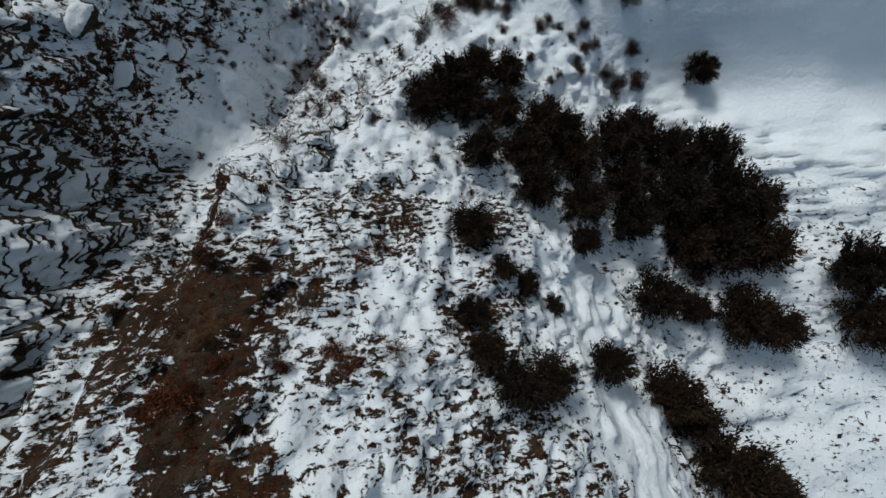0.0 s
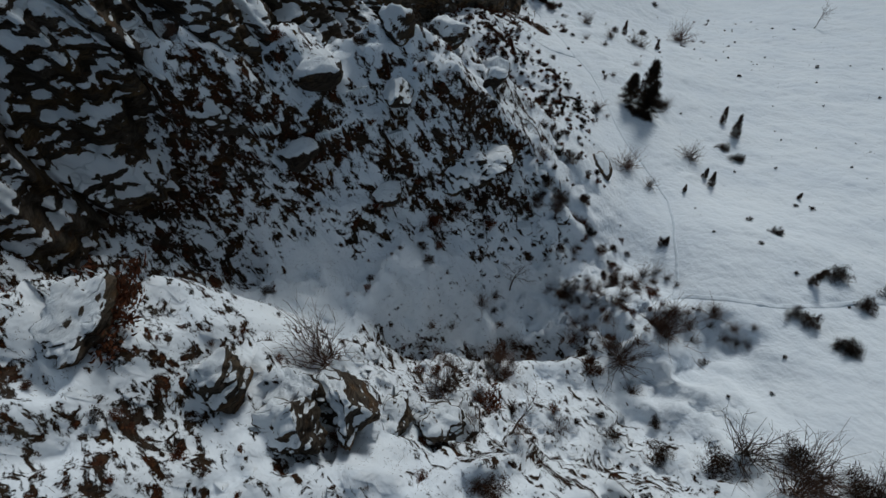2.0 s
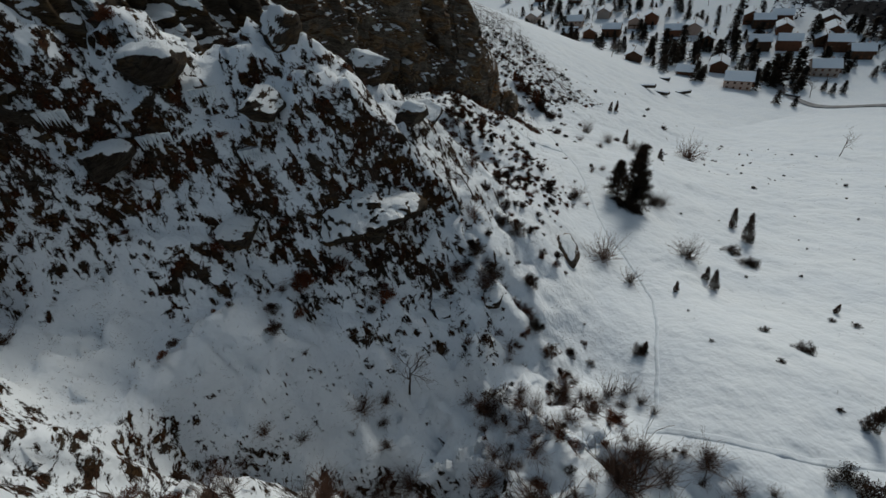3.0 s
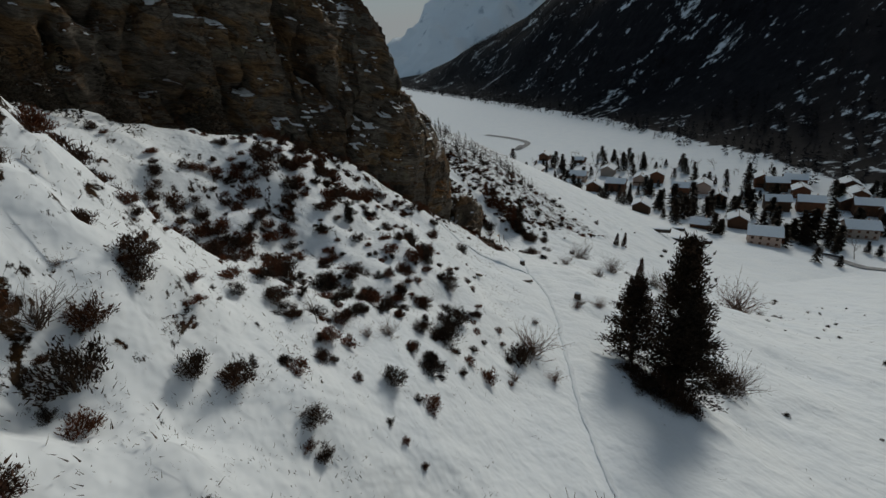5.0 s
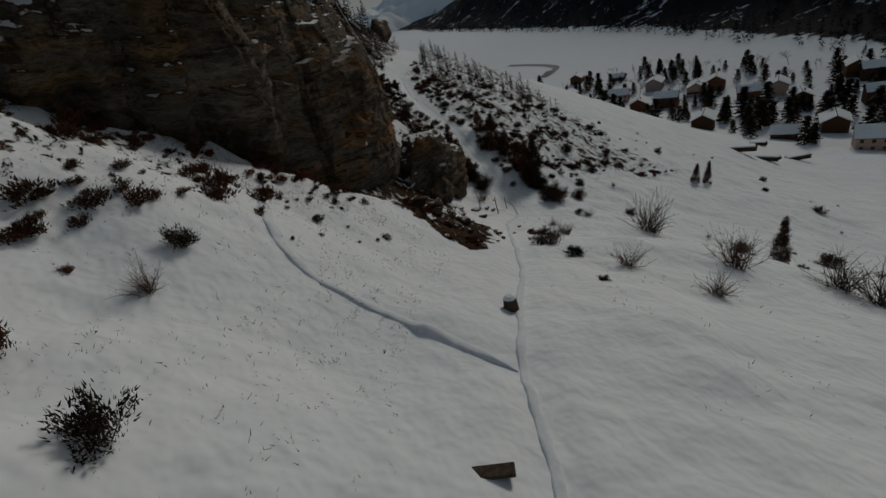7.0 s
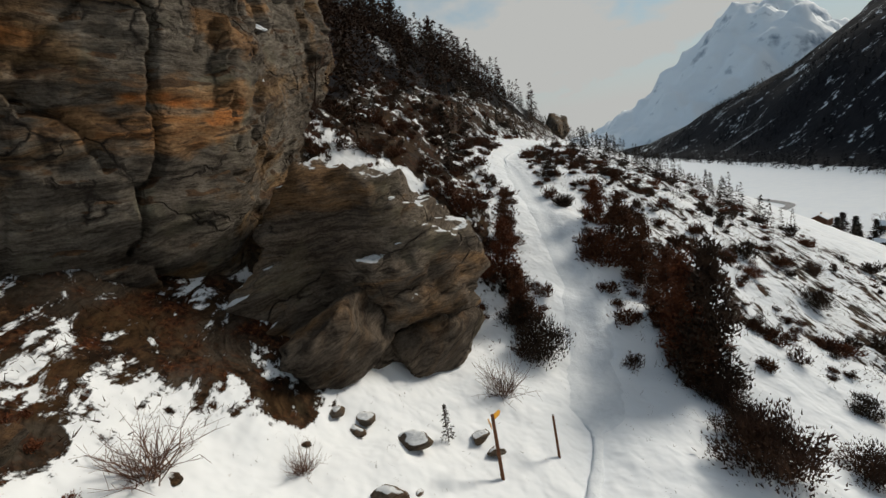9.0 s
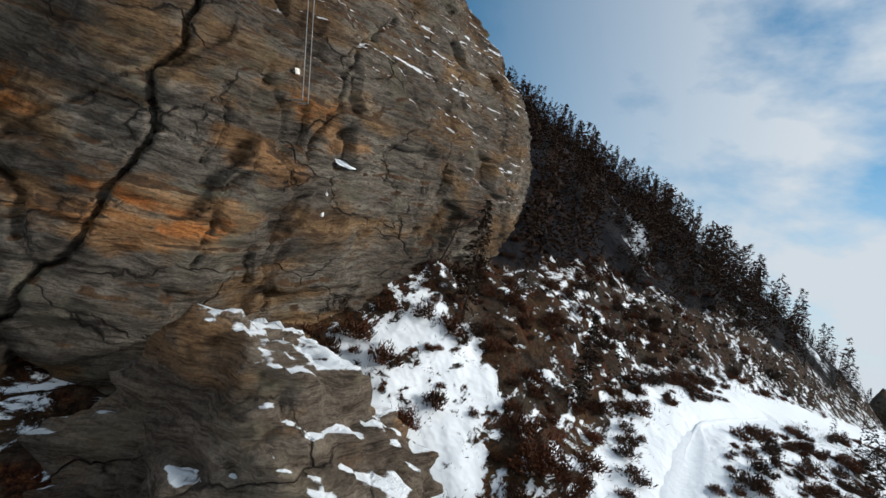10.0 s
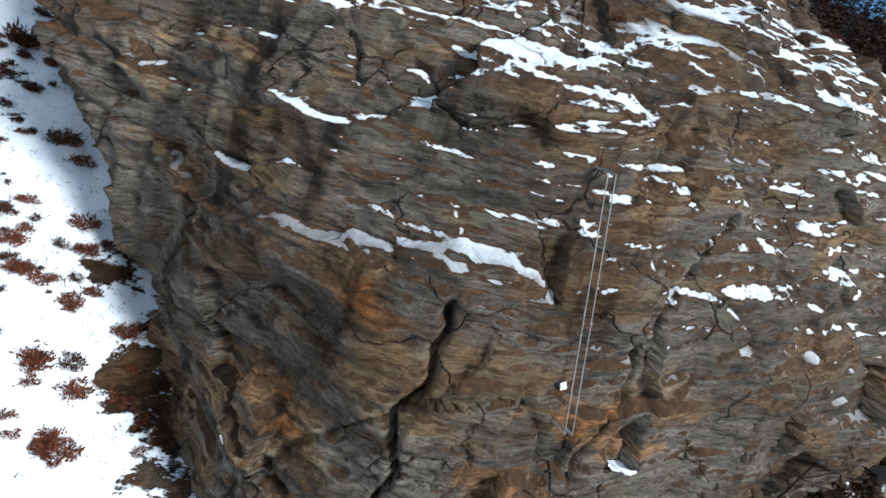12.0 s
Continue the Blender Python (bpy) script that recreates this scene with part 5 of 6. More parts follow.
for v in rusty_cones:
    tagged(v, "tall rusty brown juniper beside the snow path", "juniper", "rusty junipers")
scatter(rusty_cones, [(-6.0, 7.6, 2.6), (-7.6, 7.9, 2.2), (-10.5, 8.2, 1.9), (-4.4, 7.2, 1.6), (-9.4, 1.6, 1.7), (-13, 8.4, 2.0), (-7.2, 1.9, 1.4), (-15, 8.0, 1.6), (-12, 2.4, 1.6)], rng, (0.6, 0.8), 1.0)
gully_bushes = [twig_variant(190 + i, "purple-brown leafless bush in the snowy gully", 90) for i in range(2)]
for v in gully_bushes:
    v["group"] = "bushes in the gully"
scatter(gully_bushes, wild(26, (52, -73, 62, -62), lambda x, y, r: True, 1.4, 3.2, 26) + wild(16, (60, -60, 70, -50), lambda x, y, r: True, 1.4, 3.0, 27), rng, (0.7, 1.0), 1.0)
scatter(pines, PINE_A, rng, (0.8, 1.1), 0.9)
for ob, (x, y, s, z) in zip(tall_pines, ((39.7, -19.6, 4.1, 0.72), (41.9, -18.6, 4.7, 0.96))):
    stand(ob, x, y, s, 40 * s, z)
    ob["label"] = "tall dark pine beside the trodden snow path"
c = again(tall_pines[0], 43.2, -19.9, 4.0, 200, 0.75)
bushes = [juniper_variant(50 + i, M_JUNIPER, "large_bush", "large dark evergreen bush beside the footpath", "bush", 0.8, 5200, 0.022) for i in range(2)]
spreading = [juniper_variant(55 + i, M_JUNIPER, "spreading_juniper", "wide dark juniper bush spreading over the snow", "bush", 0.6, 4200, 0.024) for i in range(2)]
for v in spreading:
    v["group"] = "wide junipers"
scatter(spreading, J_BIG + EAST_JUNIPERS + [(42.2, -21.6, 2.4), (43.8, -21.2, 2.2), (40.9, -21.2, 1.8)], rng, (0.75, 1.1), 0.95)
scatter(bushes, BIGBUSH_A + [(-8.6, 1.9, 2.0), (-1.8, 6.9, 2.4), (-3.4, 7.4, 2.2)], rng, (0.9, 1.2), 0.9)
trees = [bare_tree_variant(100 + i, "leafless deciduous tree with fine spreading twigs") for i in range(3)]
scatter(trees, BARE_A, rng, (0.95, 1.05), 1.0, 0.0)
sap = spruce_variant(110, "small young spruce beside the signpost", "sapling")
stand(sap, -0.3, -1.7, 1.0, 0)
# leafless larches and young spruces on the slope behind the boulder
slope_trees = wild(40, (-60, -22, -13, 8), lambda x, y, r: 4 < side_of(x, y) < 22, 2.0, 5.5, 21)
slope_spruce = [spruce_variant(130 + i, "dark young spruce on the brown shrubby slope") for i in range(3)]
for v in slope_spruce:
    v["group"] = "spruces on the slope"
scatter(slope_spruce, slope_trees[:24], rng, (0.9, 1.2), 1.0, 0.0)
for i, (x, y, w) in enumerate(slope_trees[24:]):
    again(trees[i % 3], x, y, w, rng.uniform(0, 360))

# shrubs and turf on top of the cliff
bpy.context.view_layer.update()
crown_places = wild(70, (-24, -24, 3, -9.5), lambda x, y, r: True, 0.35, 1.1, 15)
for i, (x, y, w) in enumerate(crown_places):
    z = top_of(x, y)
    if z > 16.5:
        cp = copy_thing(rusties[i % 3] if i % 4 else junipers[i % 5], Matrix())
        cp.matrix_world = pose(x, y, z - 0.08, 0, 0, 70 * i) @ Matrix.Diagonal((w, w, 0.7 * w, 1))


# ---- woods ----
def spruce_cloud(n, r):
    """Needle sprays of a spruce 1 m high: places and ways."""
    t = r.uniform(0, 1, n) ** 1.3
    az = r.uniform(0, 2 * math.pi, n)
    tier = 0.75 + 0.35 * np.sin(t * 62 + r.uniform(0, 6)) + 0.2 * np.sin(3 * az + 20 * t)
    q = 0.17 * (1 - t) ** 0.85 * tier * np.sqrt(r.uniform(0.2, 1, n)) + 0.006
    p = np.stack([q * np.cos(az), q * np.sin(az), 0.06 + 0.94 * t - 0.35 * q], 1)
    d = unit(np.stack([np.cos(az), np.sin(az), 0 * az - 0.25], 1) + 0.45 * r.normal(size=(n, 3)))
    return p, d


def woods(name, places, seed, label, hi=9.0, sprays=170, spray=0.04, mat=None):
    """Many far spruces as one piece, each a tall cloud of drooping needle sprays."""
    r = np.random.RandomState(seed)
    x, y = np.array([p[0] for p in places]), np.array([p[1] for p in places])
    z = terrain(x, y)
    clouds = [spruce_cloud(sprays, r) for _ in range(9)]
    P, D, S = [], [], []
    for px, py, pz in zip(x, y, z):
        p, d = clouds[r.randint(9)]
        h, w = hi * r.uniform(0.5, 1.25), r.uniform(0.8, 1.3)
        P.append(p * (h * w, h * w, h) + (px, py, pz - 0.02 * h))
        D.append(d)
        S.append(np.full((sprays, 1), h * spray))
    ob = new(name, leaf_mesh(name, np.concatenate(P), np.concatenate(D), np.concatenate(S), r, 2.2))
    ob.data.materials.append(mat or M_WOODS)
    return tagged(ob, label, "woods", kind="stuff")


M_WOODS = mat_plain("distant spruce", [(0.3, (0.01, 0.009, 0.007)), (0.55, (0.026, 0.019, 0.012)), (0.8, (0.06, 0.036, 0.02))], 0.25, 0.8, None, 0)
# M_FAR has the bluish haze of the distance mixed into its needle colour
M_FAR = mat_plain("far haze-tinted spruce", [(0.3, (0.006, 0.0065, 0.009)), (0.7, (0.018, 0.0175, 0.021))], 0.1, 0.9, None, 0)
M_LARCH = mat_plain("brown larch twigs", [(0.3, (0.012, 0.007, 0.005)), (0.55, (0.035, 0.018, 0.01)), (0.8, (0.08, 0.038, 0.018))], 0.5, 0.85, None, 0)
larches = wild(420, (-90, -50, -15, 16), lambda x, y, r: side_of(x, y) > 8.5 + 3 * r.random() and not (x > -44 and y < -9), 1, 1, 18)
woods("cliffside_larches", larches, 9, "close brown larches and spruces beside the cliff", 5.5, 130, 0.042, M_LARCH)
near_wood = wild(1500, (-320, -120, -18, 30), lambda x, y, r: side_of(x, y) > 9 + 5 * smooth(-30, -20, x) and not (x > -46 and y < -9) and r.random() < 0.35 + 0.65 * smooth(-170, -60, x), 1, 1, 11)
woods("hillside_woods", near_wood, 5, "dense dark brown larch woods on the hillside above the trail", 6.5, 120, 0.046, M_LARCH)
slope_wood = wild(420, (-130, 0, -18, 40), lambda x, y, r: 3 < abs(side_of(x, y)) < 26 and r.random() < smooth(-10, -60, x), 1, 1, 12)
woods("slope_spruces", slope_wood, 6, "scattered small dark spruces on the snowy slope", 2.8, 110, 0.05)
upper_wood = wild(70, (9, -54, 26, -33), lambda x, y, r: side_of(x, y) > 22 and np.min(np.hypot(foot_line[:, 0] - x, foot_line[:, 1] - y)) < 10, 1, 1, 17)
woods("upper_woods", upper_wood, 8, "dark conifers above the snowfield beside the cliff", 3.4, 170, 0.045)
far_wood = wild(4600, (-1500, 60, 500, 1150), lambda x, y, r: 0 < forest_base(x, y) < 330 and r.random() < 1.1 * smooth(0.42, 0.55, 0.5 + 0.5 * float(perlin(x / 90, y / 90, 0.5)) + 0.25 * (forest_base(x, y) < 35)), 1, 1, 13)
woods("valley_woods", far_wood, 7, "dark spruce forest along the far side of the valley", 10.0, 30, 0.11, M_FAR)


# ---- dead grass and heather that pokes through the snow ----
def tufts(name, count, region, ok, seed, label, tall=0.22):
    r = np.random.RandomState(seed)
    x, y = r.uniform(region[0], region[2], count * 3), r.uniform(region[1], region[3], count * 3)
    d, zt, s = to_trail(x, y)
    clump = fbm(x / 7, y / 7, seed * 1.7, 3)
    keep = ok(x, y, d * s) & (clump > r.uniform(-0.7, 0.5, len(x))) & (to_line(x, y, FOOTPATH) > 0.9)
    x, y = x[keep][:count], y[keep][:count]
    z = terrain(x, y)
    k = 5
    size = r.uniform(0.4, 1.5, (len(x), 1, 1)) * tall
    p = np.stack([x, y, z], 1)[:, None] + r.normal(size=(len(x), k, 3)) * size * (0.8, 0.8, 0.15)
    d = unit(r.normal(size=(len(x), k, 3)) * (0.7, 0.7, 0.3) + (0, 0, 0.8))
    sz = np.broadcast_to(size * 0.13, (len(x), k, 1)).reshape(-1, 1)
    p[..., 2] += 0.25 * size[..., 0]
    ob = new(name, leaf_mesh(name, p.reshape(-1, 3), d.reshape(-1, 3), sz, r, 7.0))
    ob.data.materials.append(M_JUNIPER)
    return tagged(ob, label, "dead grass", kind="stuff")


tufts("crest_heather", 9000, (40, -106, 100, -74), lambda x, y, d: d > 0, 31, "dark heather and dead grass poking through thin snow")
tufts("spur_heather", 5200, (28, -80, 68, -38), lambda x, y, d: d > 4, 32, "dark heather between snow and rock on the spur")
tufts("scree_heather", 5000, (4, -46, 50, -12), lambda x, y, d: d > 3, 33, "small dark heather tufts on the snowy slope", 0.16)
tufts("path_grass", 900, (-6, -10, 20, 8), lambda x, y, d: abs(d) > 0.8, 34, "dead grass tips in the snow around the signpost", 0.09)
tufts("west_heather", 6000, (-50, -14, -5, 30), lambda x, y, d: abs(d) > 1.5, 35, "brown heather and dead grass on the western slope", 0.25)
tufts("field_weeds", 1500, (0, -40, 120, 60), lambda x, y, d: (d < -3), 36, "dry weed stalks scattered on the snowy field", 0.2)
tufts("cliff_foot_grass", 3000, (-8, -26, 12, -3), lambda x, y, d: d > 5, 37, "brown dead grass at the foot of the cliff", 0.2)


# ---- rocks ----
# boulder beside the cliff, with its cap of snow
rock("leaning_boulder", 5, (-5.2, -3.6, 2.9), (4.4, 3.2, 3.8), (6, -8, -38), "large cracked ochre boulder leaning on the cliff, snow on top", M_BOULDER, sub=6, bed=0.35, category="boulder", cut=0.95, rough=0.55)
rock("base_block", 6, (-2.0, -4.2), (2.0, 1.3, 1.1), (6, 4, -30), "ochre block at the foot of the leaning boulder", M_BLOCK, sink=0.5, sub=5, bed=0.3, category="rock")
rock("base_block", 8, (-4.0, -1.7), (2.1, 1.2, 1.2), (-4, 6, -45), "ochre block at the foot of the leaning boulder", M_BLOCK, sink=0.55, sub=5, bed=0.3, category="rock")
for i, (x, y, s) in enumerate(((2.0, -3.1, 0.42), (5.0, -5.7, 0.35), (3.8, -1.8, 0.3), (3.2, -6.0, 0.35), (8.9, -2.9, 0.9), (9.3, -1.9, 0.8), (7.4, -3.5, 0.4), (1.2, -4.6, 0.4))):
    rock("dark_stone", 170 + i, (x, y), (s * 0.6, s * 0.4, s * 0.2), (rng.uniform(-20, 20), rng.uniform(-20, 20), rng.uniform(0, 360)), "dark wet stone poking out of the snow", M_TURF, sink=0.6, sub=3, group="dark stones", cut=0.55)
# turf-covered rocks of the mound at the cliff's corner
for i, (x, y, s) in enumerate(((5.6, -8.3, 0.7), (7.4, -9.0, 0.6), (6.2, -9.8, 0.8), (9.2, -9.2, 0.5), (4.4, -7.6, 0.55), (8.2, -7.5, 0.5))):
    rock("mound_rock", 190 + i, (x, y), (s, s * 0.8, s * 0.6), (rng.uniform(-20, 20), rng.uniform(-20, 20), rng.uniform(0, 360)), "dark brown rock half covered with dead turf", M_TURF, sink=0.55, sub=4, bed=0.2, group="rocks of the mound")
# blocks on the spur
rock("overhanging_boulder", 11, (44.6, -57.7, 27.3), (5.0, 4.2, 3.1), (4, 16, 20), "dark overhanging boulder with a thick slab of snow on top", mat=M_CAPPED, sub=6, bed=0.5, category="boulder", cut=0.62, rough=0.55)
rock("split_boulder", 12, (41.2, -51.2, 28.4), (1.7, 1.5, 2.8), (5, -8, 70), "tall split boulder capped with snow", mat=M_CAPPED, sub=5, bed=0.6, category="boulder")
rock("split_boulder", 13, (42.8, -52.6, 27.2), (1.5, 1.3, 2.4), (-6, 10, 20), "tall split boulder capped with snow", mat=M_CAPPED, sub=5, bed=0.6, category="boulder")
rock("rock_slab", 14, (48.9, -38.6), (2.6, 1.2, 0.7), (4, 8, -35), "flat rock slab under a smooth sheet of snow", sink=0.45, category="rock slab")
for i, (x, y, s) in enumerate(((41, -50, 1.5), (38, -47, 1.8), (50.5, -55, 1.3), (52.5, -51, 1.1), (40, -61, 2.0), (37, -66, 2.3), (43, -66, 1.7), (36, -57, 2.2), (48, -50, 1.0), (34, -50, 2.4), (39, -71, 1.9))):
    rock("crag_rock", 30 + i, (x, y), (s, s * 0.8, s * 0.75), (rng.uniform(-15, 15), rng.uniform(-15, 15), rng.uniform(0, 360)), "dark rough crag rock with snow on its ledges", mat=M_CRAG, sink=0.55, bed=0.4, group="rocks of the spur")
for i, (x, y, s) in enumerate(((60.2, -82, 1.6), (58.4, -81.2, 1.4), (60.6, -79.4, 1.7), (61.6, -78, 1.3), (62.7, -76.4, 1.5), (63.6, -74.6, 1.3), (56.4, -83.6, 1.4), (59.4, -80.4, 1.1), (53, -85.5, 1.5))):
    rock("edge_rock", 50 + i, (x, y), (s * 1.4, s, s * 1.1), (rng.uniform(-12, 12), rng.uniform(-12, 12), rng.uniform(0, 360)), "brown rock jutting from the edge of the top", mat=M_EDGE, sink=0.45, sub=5, bed=0.4, group="rocks of the edge", cut=0.65, rough=0.6)
for i, (x, y, w) in enumerate(ROCK_A + STONE_A):
    rock("flat_stone", 70 + i, (x, y), (w * 0.55, w * 0.38, w * 0.22), (rng.uniform(-12, 12), rng.uniform(-12, 12), rng.uniform(0, 360)), "flat grey stone lying in the snow", sink=0.35, sub=3, group="stones by the signpost")
rock("rock_knob", 90, (-119, 38.5, 12), (4.5, 4, 5), (0, 8, 20), "rounded rock knob on the wooded ridge", sub=4, category="rock")


# ---- signpost, marker post ----
def box(bm, x0, y0, z0, x1, y1, z1, bevel=0.0):
    r = bmesh.ops.create_cube(bm, size=1.0)
    for v in r["verts"]:
        v.co = Vector(((x0 + x1) / 2 + v.co.x * (x1 - x0), (y0 + y1) / 2 + v.co.y * (y1 - y0), (z0 + z1) / 2 + v.co.z * (z1 - z0)))
    if bevel:
        es = {e for v in r["verts"] for e in v.link_edges}
        bmesh.ops.bevel(bm, geom=list(es), offset=bevel, segments=1, affect="EDGES")
    return bm


def pole(bm, r0, r1, z0, z1, n=10):
    bmesh.ops.create_cone(bm, cap_ends=True, segments=n, radius1=r0, radius2=r1, depth=z1 - z0, matrix=Matrix.Translation((0, 0, (z0 + z1) / 2)))
    return bm


def signpost():
    ob = thing("signpost", "wooden hiking signpost with yellow pointer boards in snow", "signpost")
    part("post", pole(bmesh.new(), 0.045, 0.04, -0.3, 1.55), M_TIMBER, ob)
    for i, (z, rz, ln) in enumerate(((1.42, 20, 0.34), (1.26, 65, 0.3))):
        bm = bmesh.new()
        pts = [(0.03, 0), (ln, 0), (ln + 0.08, 0.065), (ln, 0.13), (0.03, 0.13)]
        f = bm.faces.new([bm.verts.new((x, 0.05, y)) for x, y in pts])
        r = bmesh.ops.extrude_face_region(bm, geom=[f])
        for v in r["geom"]:
            if isinstance(v, bmesh.types.BMVert):
                v.co.y += 0.012
        p = part("pointer_board", bm, M_YELLOW, ob, "yellow pointer board")
        p.matrix_basis = pose(0, 0, z - 0.06, 0, 0, rz)
        t = bmesh.new()
        for k in (0.035, 0.075):
            box(t, 0.07, 0.0625, k, ln - 0.04, 0.0645, k + 0.018)
        part("lettering", t, M_WINDOW, p, "illegible dark lines of writing")
    return ob


s = signpost()
stand(s, 0.7, -0.6, 1.0, 120, 1.0, -4)
m = thing("marker_post", "thin leaning wooden marker post beside the path", "post")
part("post", pole(bmesh.new(), 0.035, 0.03, -0.3, 1.15), M_TIMBER, m)
part("cap", pole(bmesh.new(), 0.036, 0.012, 1.15, 1.18), M_METAL, m)
stand(m, -0.4, 1.0, 1.0, 0, 1.0, 3)
for i, (x, y) in enumerate(((31, -15.2), (20.5, -12.3))):
    st = thing("tree_stump", "short dark stump with a snow cap beside the path", "stump")
    part("stem", pole(bmesh.new(), 0.3, 0.24, -0.2, 0.55, 9), M_BARK, st)
    part("snow_cap", pole(bmesh.new(), 0.25, 0.12, 0.55, 0.64, 9), M_SNOW, st)
    stand(st, x, y, 1.0, 20 * i)


def plank(x, y, rz, ln, wd, label):
    bm = bmesh.new()
    box(bm, -ln / 2, -wd / 2, 0, ln / 2, wd / 2, 0.1, 0.02)
    ob = new("timber_plank", bpy.data.meshes.new("timber_plank"))
    bm.to_mesh(ob.data)
    bm.free()
    ob.data.materials.append(M_BARK)
    ob.matrix_world = pose(x, y, height(x, y) - 0.03, 0, 0, rz)
    return tagged(ob, label, "plank")


plank(27, -17.2, 60, 1.1, 0.3, "weathered board lying on the snow beside the path")
plank(29.1, -23.5, 20, 0.8, 0.2, "dark short board half buried in the snow")


# ---- on the cliff ----
def on_cliff(x, z, y0=8.0):
    """First point of the cliff's face met from the north at that x and z, and the way out of it, averaged around."""
    dg = bpy.context.evaluated_depsgraph_get()
    hits = []
    for dx, dz in ((0, 0), (0.18, 0), (-0.18, 0), (0, 0.18), (0, -0.18), (0.3, 0.3), (-0.3, -0.3)):
        hit, place, normal, _, ob, _ = scene.ray_cast(dg, Vector((x + dx, y0, z + dz)), Vector((0, -1, 0)))
        if hit:
            hits.append((place, -normal if normal.y < 0 else normal))
    if not hits:
        return Vector((x, -8, z)), Vector((0, 1, 0))
    return hits[0][0], sum((n for _, n in hits), Vector((0, 0.6, 0))).normalized()


def plaque(x, z, wide, high, turn, label, out=0.09):
    p, n = on_cliff(x, z)
    bm = bmesh.new()
    box(bm, -wide / 2, -0.012, -high / 2, wide / 2, 0.012, high / 2, 0.006)
    ob = thing("wall_plaque", label, "plaque", "plaques on the cliff")
    part("plate", bm, M_WHITE, ob)
    for k in (-1, 1):
        b = pole(bmesh.new(), 0.012, 0.012, -0.03, out + 0.05, 6)
        q = part("bolt", b, M_METAL, ob)
        q.matrix_basis = pose(k * wide * 0.4, 0.025, 0, 90, 0, 0)
    ob.matrix_world = Matrix.Translation(p + n * out) @ n.to_track_quat("Y", "Z").to_matrix().to_4x4() @ pose(0, 0, 0, 0, turn, 0)
    return ob


bpy.context.view_layer.update()
plaque(0.8, 9.05, 0.24, 0.24, 40, "square pale plaque bolted to the rock")
plaque(-4.7, 13.8, 0.16, 0.16, 20, "small white plaque bolted to the rock")


def snow_clump(x, z, size, seed):
    """Snow left on a ledge of the face."""
    p, n = on_cliff(x, z)
    me = rock_mesh("snow_clump", seed, size * 0.36, size * 0.22, size, sub=3, rough=0.8, cut=0.6)
    me.materials.append(M_SNOW)
    ob = new("snow_clump", me)
    ob.matrix_world = Matrix.Translation(p) @ n.to_track_quat("Y", "Z").to_matrix().to_4x4() @ pose(0, 0, 0, 0, 28, 0)
    return tagged(ob, "small white streak of snow on a ledge of the cliff", "snow", "snow on the ledges")


for i, (x, z, size) in enumerate(((-7.0, 11.0, 0.14), (-7.2, 10.4, 0.2))):
    snow_clump(x, z, size, 230 + i)


def ledge_snow(x, z, long, deep, turn, seed):
    """A flat cake of snow on a sloping ledge of the face."""
    p, n = on_cliff(x, z)
    me = rock_mesh("ledge_snow", seed, long / 2, deep / 2, 0.07, sub=4, rough=0.7, cut=0.5)
    me.materials.append(M_SNOW)
    ob = new("ledge_snow", me)
    up = (n * 0.55 + Vector((0, 0, 1))).normalized()
    side = (Vector((math.cos(radians(turn)), 0, math.sin(radians(turn)))) - up * up.dot(Vector((math.cos(radians(turn)), 0, math.sin(radians(turn)))))).normalized()
    m = Matrix((side, up.cross(side), up)).transposed().to_4x4()
    ob.matrix_world = Matrix.Translation(p + n * 0.05) @ m
    return tagged(ob, "flat white cake of snow on a ledge of the cliff", "snow", "snow on the ledges")


ledge_snow(-7.2, 12.15, 0.9, 0.5, 25, 241)


def rod(name, pts, r, sides=5):
    """One bent tube through the points."""
    verts, faces = [], []
    for k, p in enumerate(pts):
        d = unit(np.array(pts[min(k + 1, len(pts) - 1)]) - np.array(pts[max(k - 1, 0)]))
        u = unit(np.cross(d, (0.3, 0.9, 0.2)))
        w = np.cross(d, u)
        for i in range(sides):
            t = 2 * math.pi * i / sides
            verts.append(np.array(p) + r * (math.cos(t) * u + math.sin(t) * w))
    for k in range(len(pts) - 1):
        for i in range(sides):
            a, b = k * sides + i, k * sides + (i + 1) % sides
            faces.append((a, b, b + sides, a + sides))
    return raw_mesh(name, verts, faces)


def cable(x0, z0, x1, z1, label):
    a, b = (on_cliff(x, z)[0] + Vector((0, 0.4, 0)) for x, z in ((x0, z0), (x1, z1)))
    pts = [a + (b - a) * k / 8 for k in range(9)]
    ob = thing("climbing_cable", label, "cable", "steel cables on the cliff")
    part("wire", rod("wire", pts, 0.013), M_METAL, ob)
    for q in (a, b):
        part("anchor", rod("anchor", [q + Vector((0, -0.7, 0)), q], 0.03, 6), M_METAL, ob)


cable(-5.0, 13.0, -4.85, 18.3, "thin taut steel cable down the rock face")
cable(-4.8, 13.0, -4.65, 18.3, "thin taut steel cable down the rock face")


def icicles(x, y, z, n, width, ln, rz, seed):
    r = random.Random(seed)
    ob = thing("icicle_row", "row of pale icicles hanging from a rock ledge", "icicles", "icicles")
    for i in range(n):
        h = ln * r.uniform(0.35, 1)
        bm = bmesh.new()
        bmesh.ops.create_cone(bm, cap_ends=True, segments=6, radius1=0.01, radius2=0.13 * r.uniform(0.5, 1.3), depth=h,
                              matrix=Matrix.Translation((width * (i / n - 0.5) + r.uniform(-0.1, 0.1), r.uniform(-0.1, 0.1), -h / 2)))
        part("icicle", bm, M_ICE, ob)
    ob.matrix_world = pose(x, y, z, 0, 0, rz)
    return ob


